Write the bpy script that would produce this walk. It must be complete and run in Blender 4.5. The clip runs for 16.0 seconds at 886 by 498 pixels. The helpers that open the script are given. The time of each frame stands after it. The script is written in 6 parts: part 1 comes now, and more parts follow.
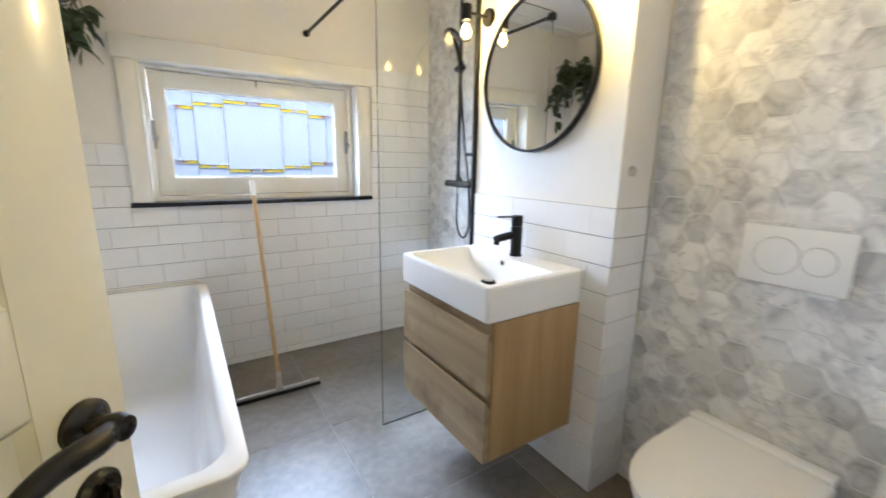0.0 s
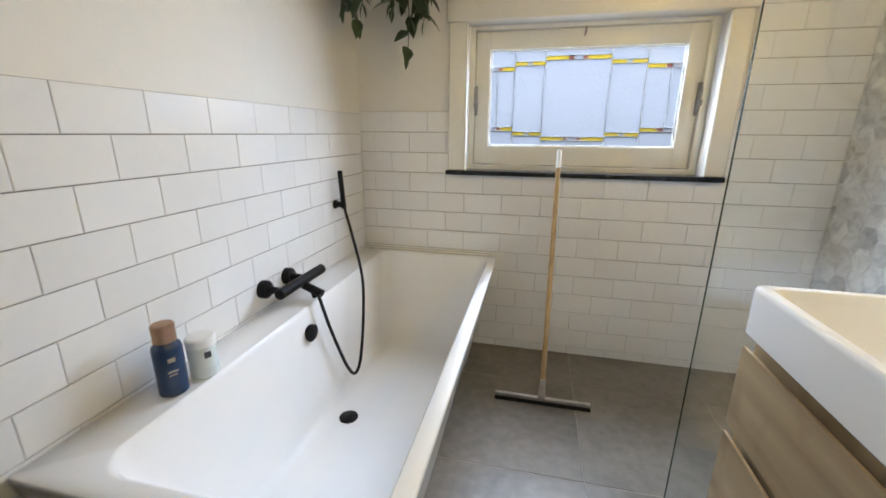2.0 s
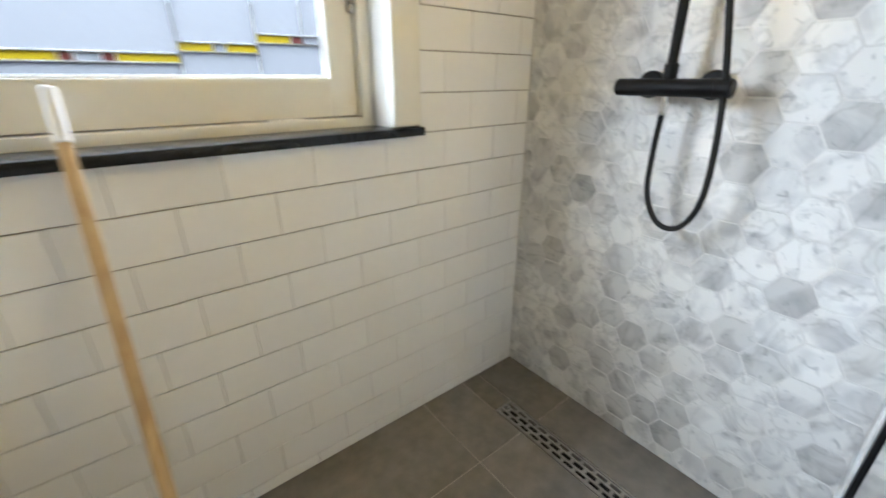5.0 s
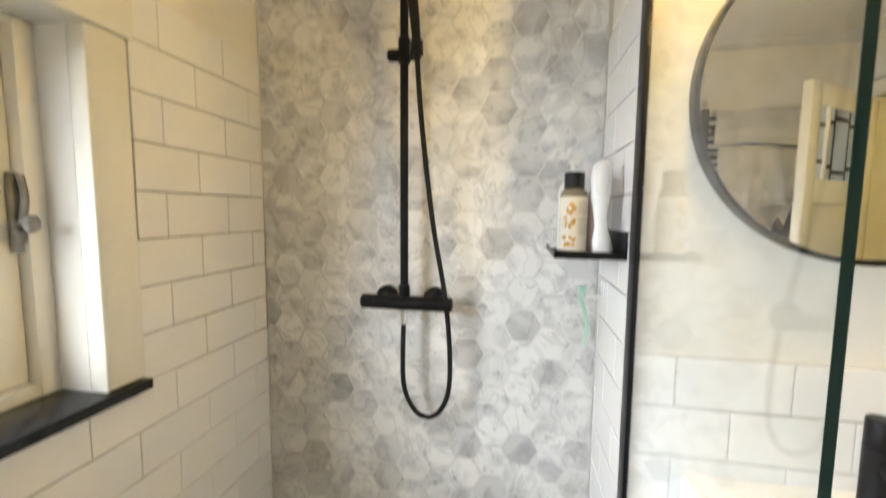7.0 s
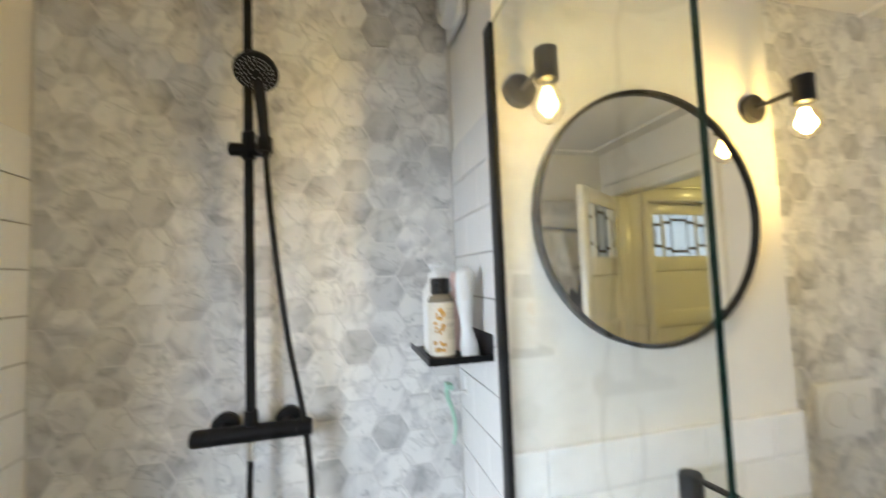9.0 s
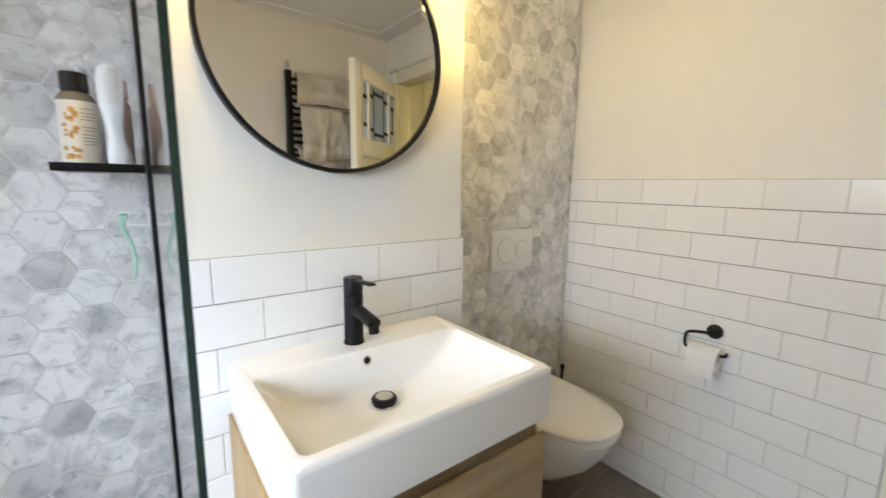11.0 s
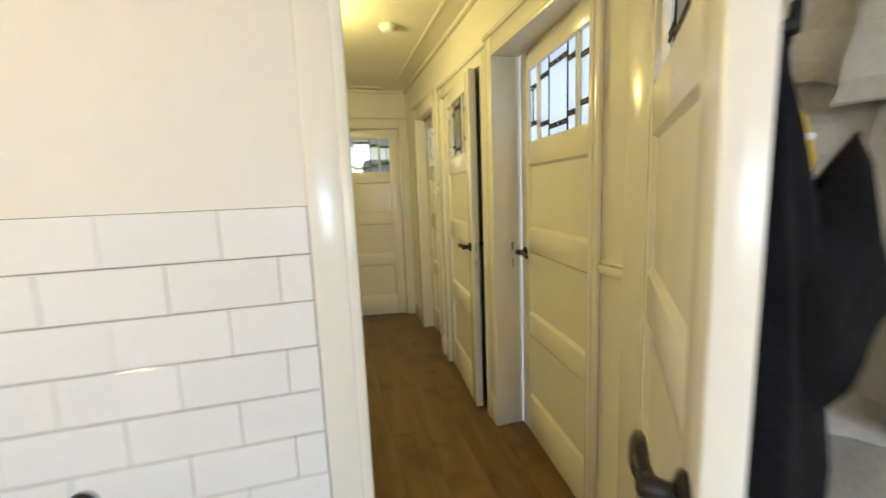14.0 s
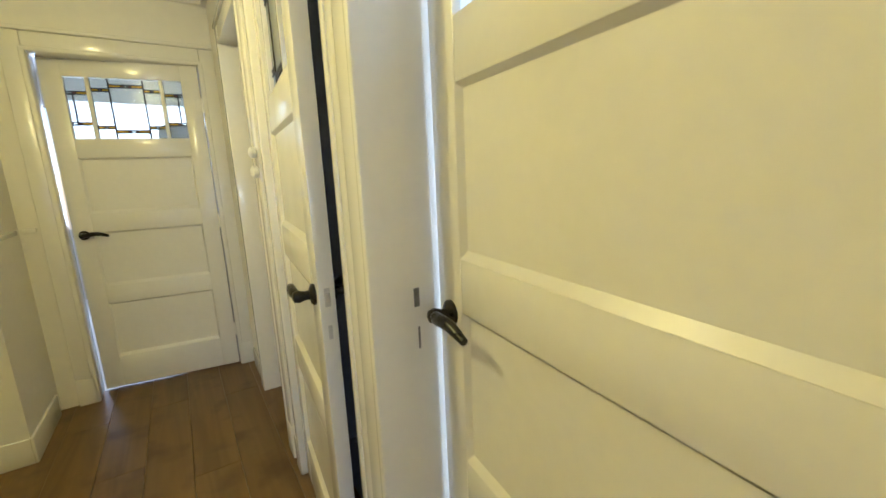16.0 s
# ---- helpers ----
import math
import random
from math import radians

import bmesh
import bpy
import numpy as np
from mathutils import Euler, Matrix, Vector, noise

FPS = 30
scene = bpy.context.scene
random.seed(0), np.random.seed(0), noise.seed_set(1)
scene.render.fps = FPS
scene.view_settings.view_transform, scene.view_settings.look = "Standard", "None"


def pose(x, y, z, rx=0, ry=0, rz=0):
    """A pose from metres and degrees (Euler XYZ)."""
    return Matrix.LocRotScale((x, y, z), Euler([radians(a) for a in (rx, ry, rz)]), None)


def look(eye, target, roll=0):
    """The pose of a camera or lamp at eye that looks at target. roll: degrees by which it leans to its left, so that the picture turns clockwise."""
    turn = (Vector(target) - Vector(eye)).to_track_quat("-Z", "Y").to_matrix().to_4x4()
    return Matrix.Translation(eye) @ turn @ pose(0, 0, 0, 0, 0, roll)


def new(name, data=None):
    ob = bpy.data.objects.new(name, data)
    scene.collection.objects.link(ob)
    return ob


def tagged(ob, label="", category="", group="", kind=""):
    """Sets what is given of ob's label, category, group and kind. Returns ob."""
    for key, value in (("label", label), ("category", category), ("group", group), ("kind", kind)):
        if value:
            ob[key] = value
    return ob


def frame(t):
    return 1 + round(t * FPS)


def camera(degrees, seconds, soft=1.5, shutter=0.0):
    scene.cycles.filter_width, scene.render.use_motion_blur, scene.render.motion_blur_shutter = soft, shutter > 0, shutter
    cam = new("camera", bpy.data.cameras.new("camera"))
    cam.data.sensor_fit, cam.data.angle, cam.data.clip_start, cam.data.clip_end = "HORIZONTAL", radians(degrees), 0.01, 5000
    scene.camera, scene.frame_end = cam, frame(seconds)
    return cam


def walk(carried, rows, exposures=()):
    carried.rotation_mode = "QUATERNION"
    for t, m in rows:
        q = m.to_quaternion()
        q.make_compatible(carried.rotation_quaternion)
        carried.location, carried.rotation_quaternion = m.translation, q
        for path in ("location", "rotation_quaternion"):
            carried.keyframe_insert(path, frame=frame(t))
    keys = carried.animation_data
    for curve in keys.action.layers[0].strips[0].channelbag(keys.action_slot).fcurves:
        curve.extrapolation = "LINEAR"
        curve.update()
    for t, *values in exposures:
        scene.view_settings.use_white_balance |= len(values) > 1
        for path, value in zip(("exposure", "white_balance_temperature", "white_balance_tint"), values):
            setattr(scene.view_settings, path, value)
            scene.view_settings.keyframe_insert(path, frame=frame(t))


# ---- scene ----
cam = camera(95.2, 16.0, shutter=0.5)
PATH = [
    (0, (0.707, -2.631, 1.24), (1.77, -0.989, 0.824), 0.9),
    (0.5, (0.736, -2.47, 1.234), (1.524, -0.675, 0.835), 1.2),
    (0.7, (0.743, -2.378, 1.229), (1.389, -0.527, 0.836), 1.6),
    (1, (0.761, -2.254, 1.226), (1.14, -0.332, 0.822), 1.2),
    (1.5, (0.828, -2.154, 1.206), (0.738, -0.212, 0.735), 0.9),
    (2, (0.957, -2.157, 1.199), (0.534, -0.281, 0.648), 0.5),
    (2.5, (1.083, -2.191, 1.184), (0.542, -0.366, 0.569), 0.2),
    (3, (1.129, -2.148, 1.197), (0.656, -0.304, 0.585), 0.7),
    (3.2, (1.116, -2.091, 1.189), (0.684, -0.233, 0.589), 0.9),
    (5.3, (1.146, -0.857, 1.104), (2.562, 0.278, 0.263), 1.0),
    (5.5, (1.152, -0.817, 1.076), (2.731, 0.07, 0.228), 1.6),
    (6, (1.128, -0.801, 1.119), (2.921, -0.333, 0.369), 2.5),
    (6.5, (1.109, -0.786, 1.235), (3.018, -0.453, 0.741), 1.9),
    (7, (1.088, -0.802, 1.374), (3.048, -0.444, 1.191), 0.5),
    (7.5, (1.061, -0.825, 1.479), (3.016, -0.417, 1.582), -0.2),
    (8, (1.056, -0.813, 1.519), (3.007, -0.476, 1.797), -0.8),
    (8.5, (1.088, -0.741, 1.526), (3.07, -0.733, 1.793), -1.8),
    (9, (1.123, -0.709, 1.473), (3.06, -1.19, 1.596), -2.2),
    (9.5, (1.112, -0.754, 1.381), (2.921, -1.603, 1.318), -1.4),
    (9.7, (1.081, -0.808, 1.315), (2.867, -1.701, 1.207), -1.3),
    (11.8, (0.939, -1.005, 1.258), (2.176, -2.536, 0.904), 1.8),
    (12, (0.95, -0.995, 1.274), (2.063, -2.62, 0.925), 1.7),
    (12.5, (0.961, -1.029, 1.302), (1.687, -2.863, 0.977), 0.8),
    (13, (0.945, -1.194, 1.31), (1.247, -3.148, 1.008), -0.2),
    (13.5, (0.943, -1.449, 1.303), (0.818, -3.424, 1.014), -1.1),
    (14, (0.966, -1.776, 1.318), (0.434, -3.682, 1.033), -2.2),
    (14.5, (0.882, -2.126, 1.3), (0.047, -3.92, 1.004), -3.1),
    (15, (0.721, -2.455, 1.308), (-0.351, -4.113, 0.991), -3.6),
    (15.5, (0.563, -2.742, 1.301), (-0.530, -4.381, 0.956), -3.0),
    (16, (0.436, -3.003, 1.276), (-0.633, -4.651, 0.894), -2.4),
]
EXPOSURES = [
    (0.0, 0.25, 5250, 15), (1.0, 0.05, 5450, 13), (2.0, -0.12, 5700, 13), (3.2, -0.1, 5700, 13),
    (5.3, 0.1, 5900, 9), (6.0, 0.0, 6250, 9), (7.0, 0.0, 6600, 11), (8.0, 0.05, 6050, 9), (9.5, -0.26, 5950, 10),
    (11.8, -0.25, 5900, 12), (12.5, -0.2, 5850, 11), (13.5, 0.08, 5500, 11), (14.5, 0.22, 5900, 12), (15.5, 0.48, 5150, 14), (16.0, 0.54, 5000, 14),
]
walk(cam, [(t, look(e, a, r)) for t, e, a, r in PATH], EXPOSURES)

# ---- world, large lights ----
world = bpy.data.worlds.new("sky")
scene.world = world
world.use_nodes = True
wn = world.node_tree.nodes
sky = wn.new("ShaderNodeTexSky")
sky.sky_type, sky.sun_disc = "NISHITA", False
sky.sun_elevation, sky.sun_rotation = radians(35), radians(200)
world.node_tree.links.new(sky.outputs[0], wn["Background"].inputs[0])
wn["Background"].inputs[1].default_value = 0.1


def area_lamp(name, eye, target, w, h, watts, color):
    d = bpy.data.lights.new(name, "AREA")
    d.shape, d.size, d.size_y, d.energy, d.color = "RECTANGLE", w, h, watts, color
    ob = new(name, d)
    ob.matrix_world = look(eye, target)
    return ob


def bulb_lamp(name, at, watts, color, r=0.02):
    d = bpy.data.lights.new(name, "POINT")
    d.energy, d.color, d.shadow_soft_size = watts, color, r
    ob = new(name, d)
    ob.location = at
    return ob


DAY = (0.86, 0.93, 1.0)
WARM = (1.0, 0.72, 0.14)
area_lamp("daylight_bathroom_window", (1.15, 0.46, 1.66), (1.15, -1.2, 0.95), 1.9, 0.72, 150, DAY)
area_lamp("daylight_sky_over_roofs", (1.15, 3.03, 3.86), (1.15, 0.1, 1.1), 3.4, 0.9, 360, (0.76, 0.88, 1.0))
area_lamp("daylight_side_room", (-2.3, -3.4, 1.5), (0, -3.4, 1.4), 1.0, 1.3, 36, DAY)
area_lamp("daylight_end_room", (1.0, -8.9, 1.5), (0.7, -6, 1.3), 1.6, 1.3, 18, DAY)
area_lamp("daylight_back_room", (-2.2, -5.35, 1.5), (0, -5.35, 1.4), 0.9, 1.2, 20, DAY)
bulb_lamp("wall_bulb_light", (1.80, -1.098, 1.785), 2.8, WARM)
bulb_lamp("wall_bulb_light", (1.80, -1.742, 1.785), 2.8, WARM)
bulb_lamp("hall_bulb_light", (1.05, -4.18, 2.12), 20, (1.0, 0.76, 0.18), 0.04)


# ---- materials ----
def mat(name, col, rough=0.5, metal=0.0, spread=0.06, scale=6.0, bump=0.0, bump_scale=80.0, rspread=0.08,
        rnd=0.0, coat=0.0, trans=0.0, ior=1.45, stretch=(1, 1, 1), col2=None, island=False, spec=0.5, sheen=0.0):
    """A principled surface with two scales of variation in colour, gloss and relief."""
    m = bpy.data.materials.new(name)
    m.use_nodes = True
    n, l = m.node_tree.nodes, m.node_tree.links
    b = n["Principled BSDF"]
    b.inputs["Metallic"].default_value = metal
    b.inputs["Coat Weight"].default_value = coat
    b.inputs["Coat Roughness"].default_value = 0.08
    b.inputs["Transmission Weight"].default_value = trans
    b.inputs["IOR"].default_value = ior
    b.inputs["Specular IOR Level"].default_value = spec
    b.inputs["Sheen Weight"].default_value = sheen
    tc = n.new("ShaderNodeTexCoord")
    mp = n.new("ShaderNodeMapping")
    mp.inputs["Scale"].default_value = stretch
    vec = tc.outputs["Object"]
    if rnd or island:
        info = n.new("ShaderNodeNewGeometry" if island else "ShaderNodeObjectInfo")
        r = info.outputs["Random Per Island" if island else "Random"]
        ml = n.new("ShaderNodeMath")
        ml.operation = "MULTIPLY"
        ml.inputs[1].default_value = 37.0
        l.new(r, ml.inputs[0])
        ad = n.new("ShaderNodeVectorMath")
        ad.operation = "ADD"
        l.new(vec, ad.inputs[0])
        l.new(ml.outputs[0], ad.inputs[1])
        vec = ad.outputs[0]
    l.new(vec, mp.inputs["Vector"])
    n1 = n.new("ShaderNodeTexNoise")
    n1.inputs["Scale"].default_value = scale
    n1.inputs["Detail"].default_value = 5
    l.new(mp.outputs[0], n1.inputs["Vector"])
    n2 = n.new("ShaderNodeTexNoise")
    n2.inputs["Scale"].default_value = scale * 9
    n2.inputs["Detail"].default_value = 3
    l.new(mp.outputs[0], n2.inputs["Vector"])
    av = n.new("ShaderNodeMath")
    av.operation = "MULTIPLY_ADD"
    av.inputs[1].default_value = 0.4
    l.new(n2.outputs[0], av.inputs[0])
    sc = n.new("ShaderNodeMath")
    sc.operation = "MULTIPLY"
    sc.inputs[1].default_value = 0.6
    l.new(n1.outputs[0], sc.inputs[0])
    l.new(sc.outputs[0], av.inputs[2])
    ramp = n.new("ShaderNodeValToRGB")
    lo = [max(0, c * (1 - spread * 2)) for c in col]
    hi = [min(1, c * (1 + spread * 2)) for c in (col2 or col)]
    ramp.color_ramp.elements[0].position, ramp.color_ramp.elements[1].position = 0.3, 0.7
    ramp.color_ramp.elements[0].color, ramp.color_ramp.elements[1].color = (*lo, 1), (*hi, 1)
    l.new(av.outputs[0], ramp.inputs[0])
    out = ramp.outputs[0]
    if rnd or island:
        hsv = n.new("ShaderNodeHueSaturation")
        mr = n.new("ShaderNodeMapRange")
        k = rnd or 0.1
        mr.inputs["To Min"].default_value, mr.inputs["To Max"].default_value = 1 - k, 1 + k
        l.new(r, mr.inputs[0])
        l.new(mr.outputs[0], hsv.inputs["Value"])
        l.new(out, hsv.inputs["Color"])
        out = hsv.outputs[0]
    l.new(out, b.inputs["Base Color"])
    rr = n.new("ShaderNodeMapRange")
    rr.inputs["To Min"].default_value, rr.inputs["To Max"].default_value = max(0.01, rough - rspread), min(1, rough + rspread)
    l.new(n1.outputs[0], rr.inputs[0])
    l.new(rr.outputs[0], b.inputs["Roughness"])
    if bump:
        nb = n.new("ShaderNodeTexNoise")
        nb.inputs["Scale"].default_value = bump_scale
        nb.inputs["Detail"].default_value = 4
        l.new(mp.outputs[0], nb.inputs["Vector"])
        bp = n.new("ShaderNodeBump")
        bp.inputs["Strength"].default_value = min(1, bump)
        bp.inputs["Distance"].default_value = 0.004
        l.new(nb.outputs[0], bp.inputs["Height"])
        l.new(bp.outputs[0], b.inputs["Normal"])
    return m


def marble(name):
    """Honed pale grey marble; every piece has its own tone and its own veins."""
    m = bpy.data.materials.new(name)
    m.use_nodes = True
    n, l = m.node_tree.nodes, m.node_tree.links
    b = n["Principled BSDF"]
    b.inputs["Roughness"].default_value = 0.5
    tc, info = n.new("ShaderNodeTexCoord"), n.new("ShaderNodeObjectInfo")
    geo = n.new("ShaderNodeNewGeometry")
    sm = n.new("ShaderNodeMath")
    l.new(info.outputs["Random"], sm.inputs[0])
    l.new(geo.outputs["Random Per Island"], sm.inputs[1])
    fr = n.new("ShaderNodeMath")
    fr.operation = "FRACT"
    l.new(sm.outputs[0], fr.inputs[0])
    ml = n.new("ShaderNodeMath")
    ml.operation = "MULTIPLY"
    ml.inputs[1].default_value = 53.0
    l.new(fr.outputs[0], ml.inputs[0])
    ad = n.new("ShaderNodeVectorMath")
    l.new(tc.outputs["Object"], ad.inputs[0])
    l.new(ml.outputs[0], ad.inputs[1])
    big = n.new("ShaderNodeTexNoise")
    big.inputs["Scale"].default_value, big.inputs["Detail"].default_value = 11, 5
    big.inputs["Distortion"].default_value = 0.8
    l.new(ad.outputs[0], big.inputs["Vector"])
    r1 = n.new("ShaderNodeValToRGB")
    e = r1.color_ramp.elements
    e[0].position, e[1].position = 0.28, 0.54
    e[0].color, e[1].color = (0.47, 0.47, 0.475, 1), (0.80, 0.795, 0.775, 1)
    l.new(big.outputs[0], r1.inputs[0])
    vein = n.new("ShaderNodeTexNoise")
    vein.inputs["Scale"].default_value, vein.inputs["Detail"].default_value = 5, 4
    vein.inputs["Distortion"].default_value = 1.6
    l.new(ad.outputs[0], vein.inputs["Vector"])
    r2 = n.new("ShaderNodeValToRGB")
    e = r2.color_ramp.elements
    e[0].position, e[1].position = 0.47, 0.53
    e[0].color = e[1].color = (1, 1, 1, 1)
    mid = r2.color_ramp.elements.new(0.5)
    mid.color = (0.45, 0.445, 0.44, 1)
    l.new(vein.outputs[0], r2.inputs[0])
    mx = n.new("ShaderNodeMixRGB")
    mx.blend_type = "MULTIPLY"
    mx.inputs[0].default_value = 0.34
    l.new(r1.outputs[0], mx.inputs[1])
    l.new(r2.outputs[0], mx.inputs[2])
    speck = n.new("ShaderNodeTexNoise")
    speck.inputs["Scale"].default_value, speck.inputs["Detail"].default_value = 34, 5
    speck.inputs["Distortion"].default_value = 1.2
    l.new(ad.outputs[0], speck.inputs["Vector"])
    r3 = n.new("ShaderNodeValToRGB")
    r3.color_ramp.elements[0].position, r3.color_ramp.elements[1].position = 0.60, 0.74
    r3.color_ramp.elements[0].color, r3.color_ramp.elements[1].color = (1, 1, 1, 1), (0.52, 0.53, 0.55, 1)
    l.new(speck.outputs[0], r3.inputs[0])
    mx2 = n.new("ShaderNodeMixRGB")
    mx2.blend_type = "MULTIPLY"
    mx2.inputs[0].default_value = 0.8
    l.new(mx.outputs[0], mx2.inputs[1])
    l.new(r3.outputs[0], mx2.inputs[2])
    pw = n.new("ShaderNodeMath")
    pw.operation = "POWER"
    pw.inputs[1].default_value = 0.42
    l.new(fr.outputs[0], pw.inputs[0])
    mr = n.new("ShaderNodeMapRange")
    mr.inputs["To Min"].default_value, mr.inputs["To Max"].default_value = 0.63, 1.07
    l.new(pw.outputs[0], mr.inputs[0])
    hsv = n.new("ShaderNodeHueSaturation")
    l.new(mr.outputs[0], hsv.inputs["Value"])
    l.new(mx2.outputs[0], hsv.inputs["Color"])
    l.new(hsv.outputs[0], b.inputs["Base Color"])
    return m


def wood(name, a, c, rough, axis, grain=1.0, rnd=0.0, knots=False):
    """Timber with long grain along one axis, rings and darker knots."""
    m = bpy.data.materials.new(name)
    m.use_nodes = True
    n, l = m.node_tree.nodes, m.node_tree.links
    b = n["Principled BSDF"]
    tc, mp = n.new("ShaderNodeTexCoord"), n.new("ShaderNodeMapping")
    s = [14.0 * grain] * 3
    s["xyz".index(axis)] = 1.1 * grain
    mp.inputs["Scale"].default_value = s
    vec = tc.outputs["Object"]
    info = n.new("ShaderNodeObjectInfo")
    ml = n.new("ShaderNodeMath")
    ml.operation = "MULTIPLY"
    ml.inputs[1].default_value = 29.0
    l.new(info.outputs["Random"], ml.inputs[0])
    ad = n.new("ShaderNodeVectorMath")
    l.new(vec, ad.inputs[0])
    l.new(ml.outputs[0], ad.inputs[1])
    l.new(ad.outputs[0], mp.inputs["Vector"])
    n1 = n.new("ShaderNodeTexNoise")
    n1.inputs["Scale"].default_value, n1.inputs["Detail"].default_value, n1.inputs["Distortion"].default_value = 1.0, 8, 1.4
    l.new(mp.outputs[0], n1.inputs["Vector"])
    ramp = n.new("ShaderNodeValToRGB")
    ramp.color_ramp.elements[0].position, ramp.color_ramp.elements[1].position = 0.33, 0.66
    ramp.color_ramp.elements[0].color, ramp.color_ramp.elements[1].color = (*a, 1), (*c, 1)
    l.new(n1.outputs[0], ramp.inputs[0])
    out = ramp.outputs[0]
    if knots:
        nk = n.new("ShaderNodeTexNoise")
        nk.inputs["Scale"].default_value, nk.inputs["Detail"].default_value = 5.5, 2
        l.new(ad.outputs[0], nk.inputs["Vector"])
        rk = n.new("ShaderNodeValToRGB")
        rk.color_ramp.elements[0].position, rk.color_ramp.elements[1].position = 0.53, 0.72
        rk.color_ramp.elements[0].color, rk.color_ramp.elements[1].color = (1, 1, 1, 1), (0.5, 0.42, 0.36, 1)
        l.new(nk.outputs[0], rk.inputs[0])
        mx = n.new("ShaderNodeMixRGB")
        mx.blend_type, mx.inputs[0].default_value = "MULTIPLY", 0.8
        l.new(out, mx.inputs[1])
        l.new(rk.outputs[0], mx.inputs[2])
        out = mx.outputs[0]
    if rnd:
        mr = n.new("ShaderNodeMapRange")
        mr.inputs["To Min"].default_value, mr.inputs["To Max"].default_value = 1 - rnd, 1 + rnd
        l.new(info.outputs["Random"], mr.inputs[0])
        hsv = n.new("ShaderNodeHueSaturation")
        l.new(mr.outputs[0], hsv.inputs["Value"])
        l.new(out, hsv.inputs["Color"])
        out = hsv.outputs[0]
    l.new(out, b.inputs["Base Color"])
    b.inputs["Roughness"].default_value = rough
    bp = n.new("ShaderNodeBump")
    bp.inputs["Strength"].default_value, bp.inputs["Distance"].default_value = 0.25, 0.002
    l.new(n1.outputs[0], bp.inputs["Height"])
    l.new(bp.outputs[0], b.inputs["Normal"])
    return m


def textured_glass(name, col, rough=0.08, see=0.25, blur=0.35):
    """Cathedral glass that scatters the daylight behind it, with a rippled gloss."""
    m = bpy.data.materials.new(name)
    m.use_nodes = True
    n, l = m.node_tree.nodes, m.node_tree.links
    n.remove(n["Principled BSDF"])
    tr, gl, mx = n.new("ShaderNodeBsdfTranslucent"), n.new("ShaderNodeBsdfGlossy"), n.new("ShaderNodeMixShader")
    rf, m2 = n.new("ShaderNodeBsdfRefraction"), n.new("ShaderNodeMixShader")
    rf.inputs["Roughness"].default_value, rf.inputs["IOR"].default_value = blur, 1.05
    rf.inputs["Color"].default_value = (*col, 1)
    tr.inputs[0].default_value = (*col, 1)
    gl.inputs["Roughness"].default_value = rough
    fr = n.new("ShaderNodeFresnel")
    nz, bp = n.new("ShaderNodeTexNoise"), n.new("ShaderNodeBump")
    tc = n.new("ShaderNodeTexCoord")
    l.new(tc.outputs["Object"], nz.inputs["Vector"])
    nz.inputs["Scale"].default_value, nz.inputs["Detail"].default_value = 55, 3
    bp.inputs["Strength"].default_value, bp.inputs["Distance"].default_value = 0.5, 0.003
    l.new(nz.outputs[0], bp.inputs["Height"])
    l.new(bp.outputs[0], gl.inputs["Normal"])
    l.new(bp.outputs[0], tr.inputs["Normal"])
    m2.inputs[0].default_value = see
    l.new(tr.outputs[0], m2.inputs[1])
    l.new(rf.outputs[0], m2.inputs[2])
    l.new(fr.outputs[0], mx.inputs[0])
    l.new(m2.outputs[0], mx.inputs[1])
    l.new(gl.outputs[0], mx.inputs[2])
    l.new(mx.outputs[0], n["Material Output"].inputs[0])
    return m


def glowing(name, col, strength):
    m = bpy.data.materials.new(name)
    m.use_nodes = True
    b = m.node_tree.nodes["Principled BSDF"]
    b.inputs["Base Color"].default_value = (*col, 1)
    b.inputs["Emission Color"].default_value = (*col, 1)
    b.inputs["Emission Strength"].default_value = strength
    return m


M_PAINT = mat("wall_paint", (0.755, 0.73, 0.67), 0.6, spread=0.012, scale=2.5, bump=0.10, bump_scale=140)
M_CEIL = mat("ceiling_paint", (0.80, 0.785, 0.755), 0.65, spread=0.012, scale=2, bump=0.08, bump_scale=110)
M_HALL = mat("hall_wall_paint", (0.78, 0.75, 0.66), 0.5, spread=0.015, scale=2.5, bump=0.12, bump_scale=120)
M_GLOSS = mat("gloss_trim_paint", (0.79, 0.765, 0.68), 0.22, spread=0.015, scale=4, bump=0.07, bump_scale=28, coat=0.3)
M_TILE = mat("white_glazed_tile", (0.80, 0.795, 0.78), 0.10, spread=0.012, scale=5, bump=0.05, bump_scale=16, rnd=0.022, rspread=0.04)
M_GROUT = mat("tile_grout", (0.27, 0.25, 0.225), 0.9, spread=0.15, scale=8, bump=0.3, bump_scale=300)
M_HEX = marble("hexagon_marble")
M_HEXGROUT = mat("pale_grout", (0.72, 0.71, 0.69), 0.85, spread=0.06, scale=10)
M_FLOOR = mat("grey_floor_tile", (0.165, 0.147, 0.124), 0.38, spread=0.12, scale=2.6, bump=0.06, bump_scale=160, rnd=0.05, col2=(0.210, 0.190, 0.162))
M_FGROUT = mat("floor_grout", (0.36, 0.33, 0.28), 0.9, spread=0.08, scale=12)
M_PLANK = wood("hall_oak_plank", (0.125, 0.068, 0.014), (0.185, 0.106, 0.028), 0.36, "y", 0.8, 0.10, True)
M_GAP = mat("plank_gap", (0.03, 0.018, 0.01), 0.9)
M_OAKX = wood("vanity_oak", (0.295, 0.212, 0.112), (0.425, 0.325, 0.185), 0.45, "y", 0.7, 0.0, True)
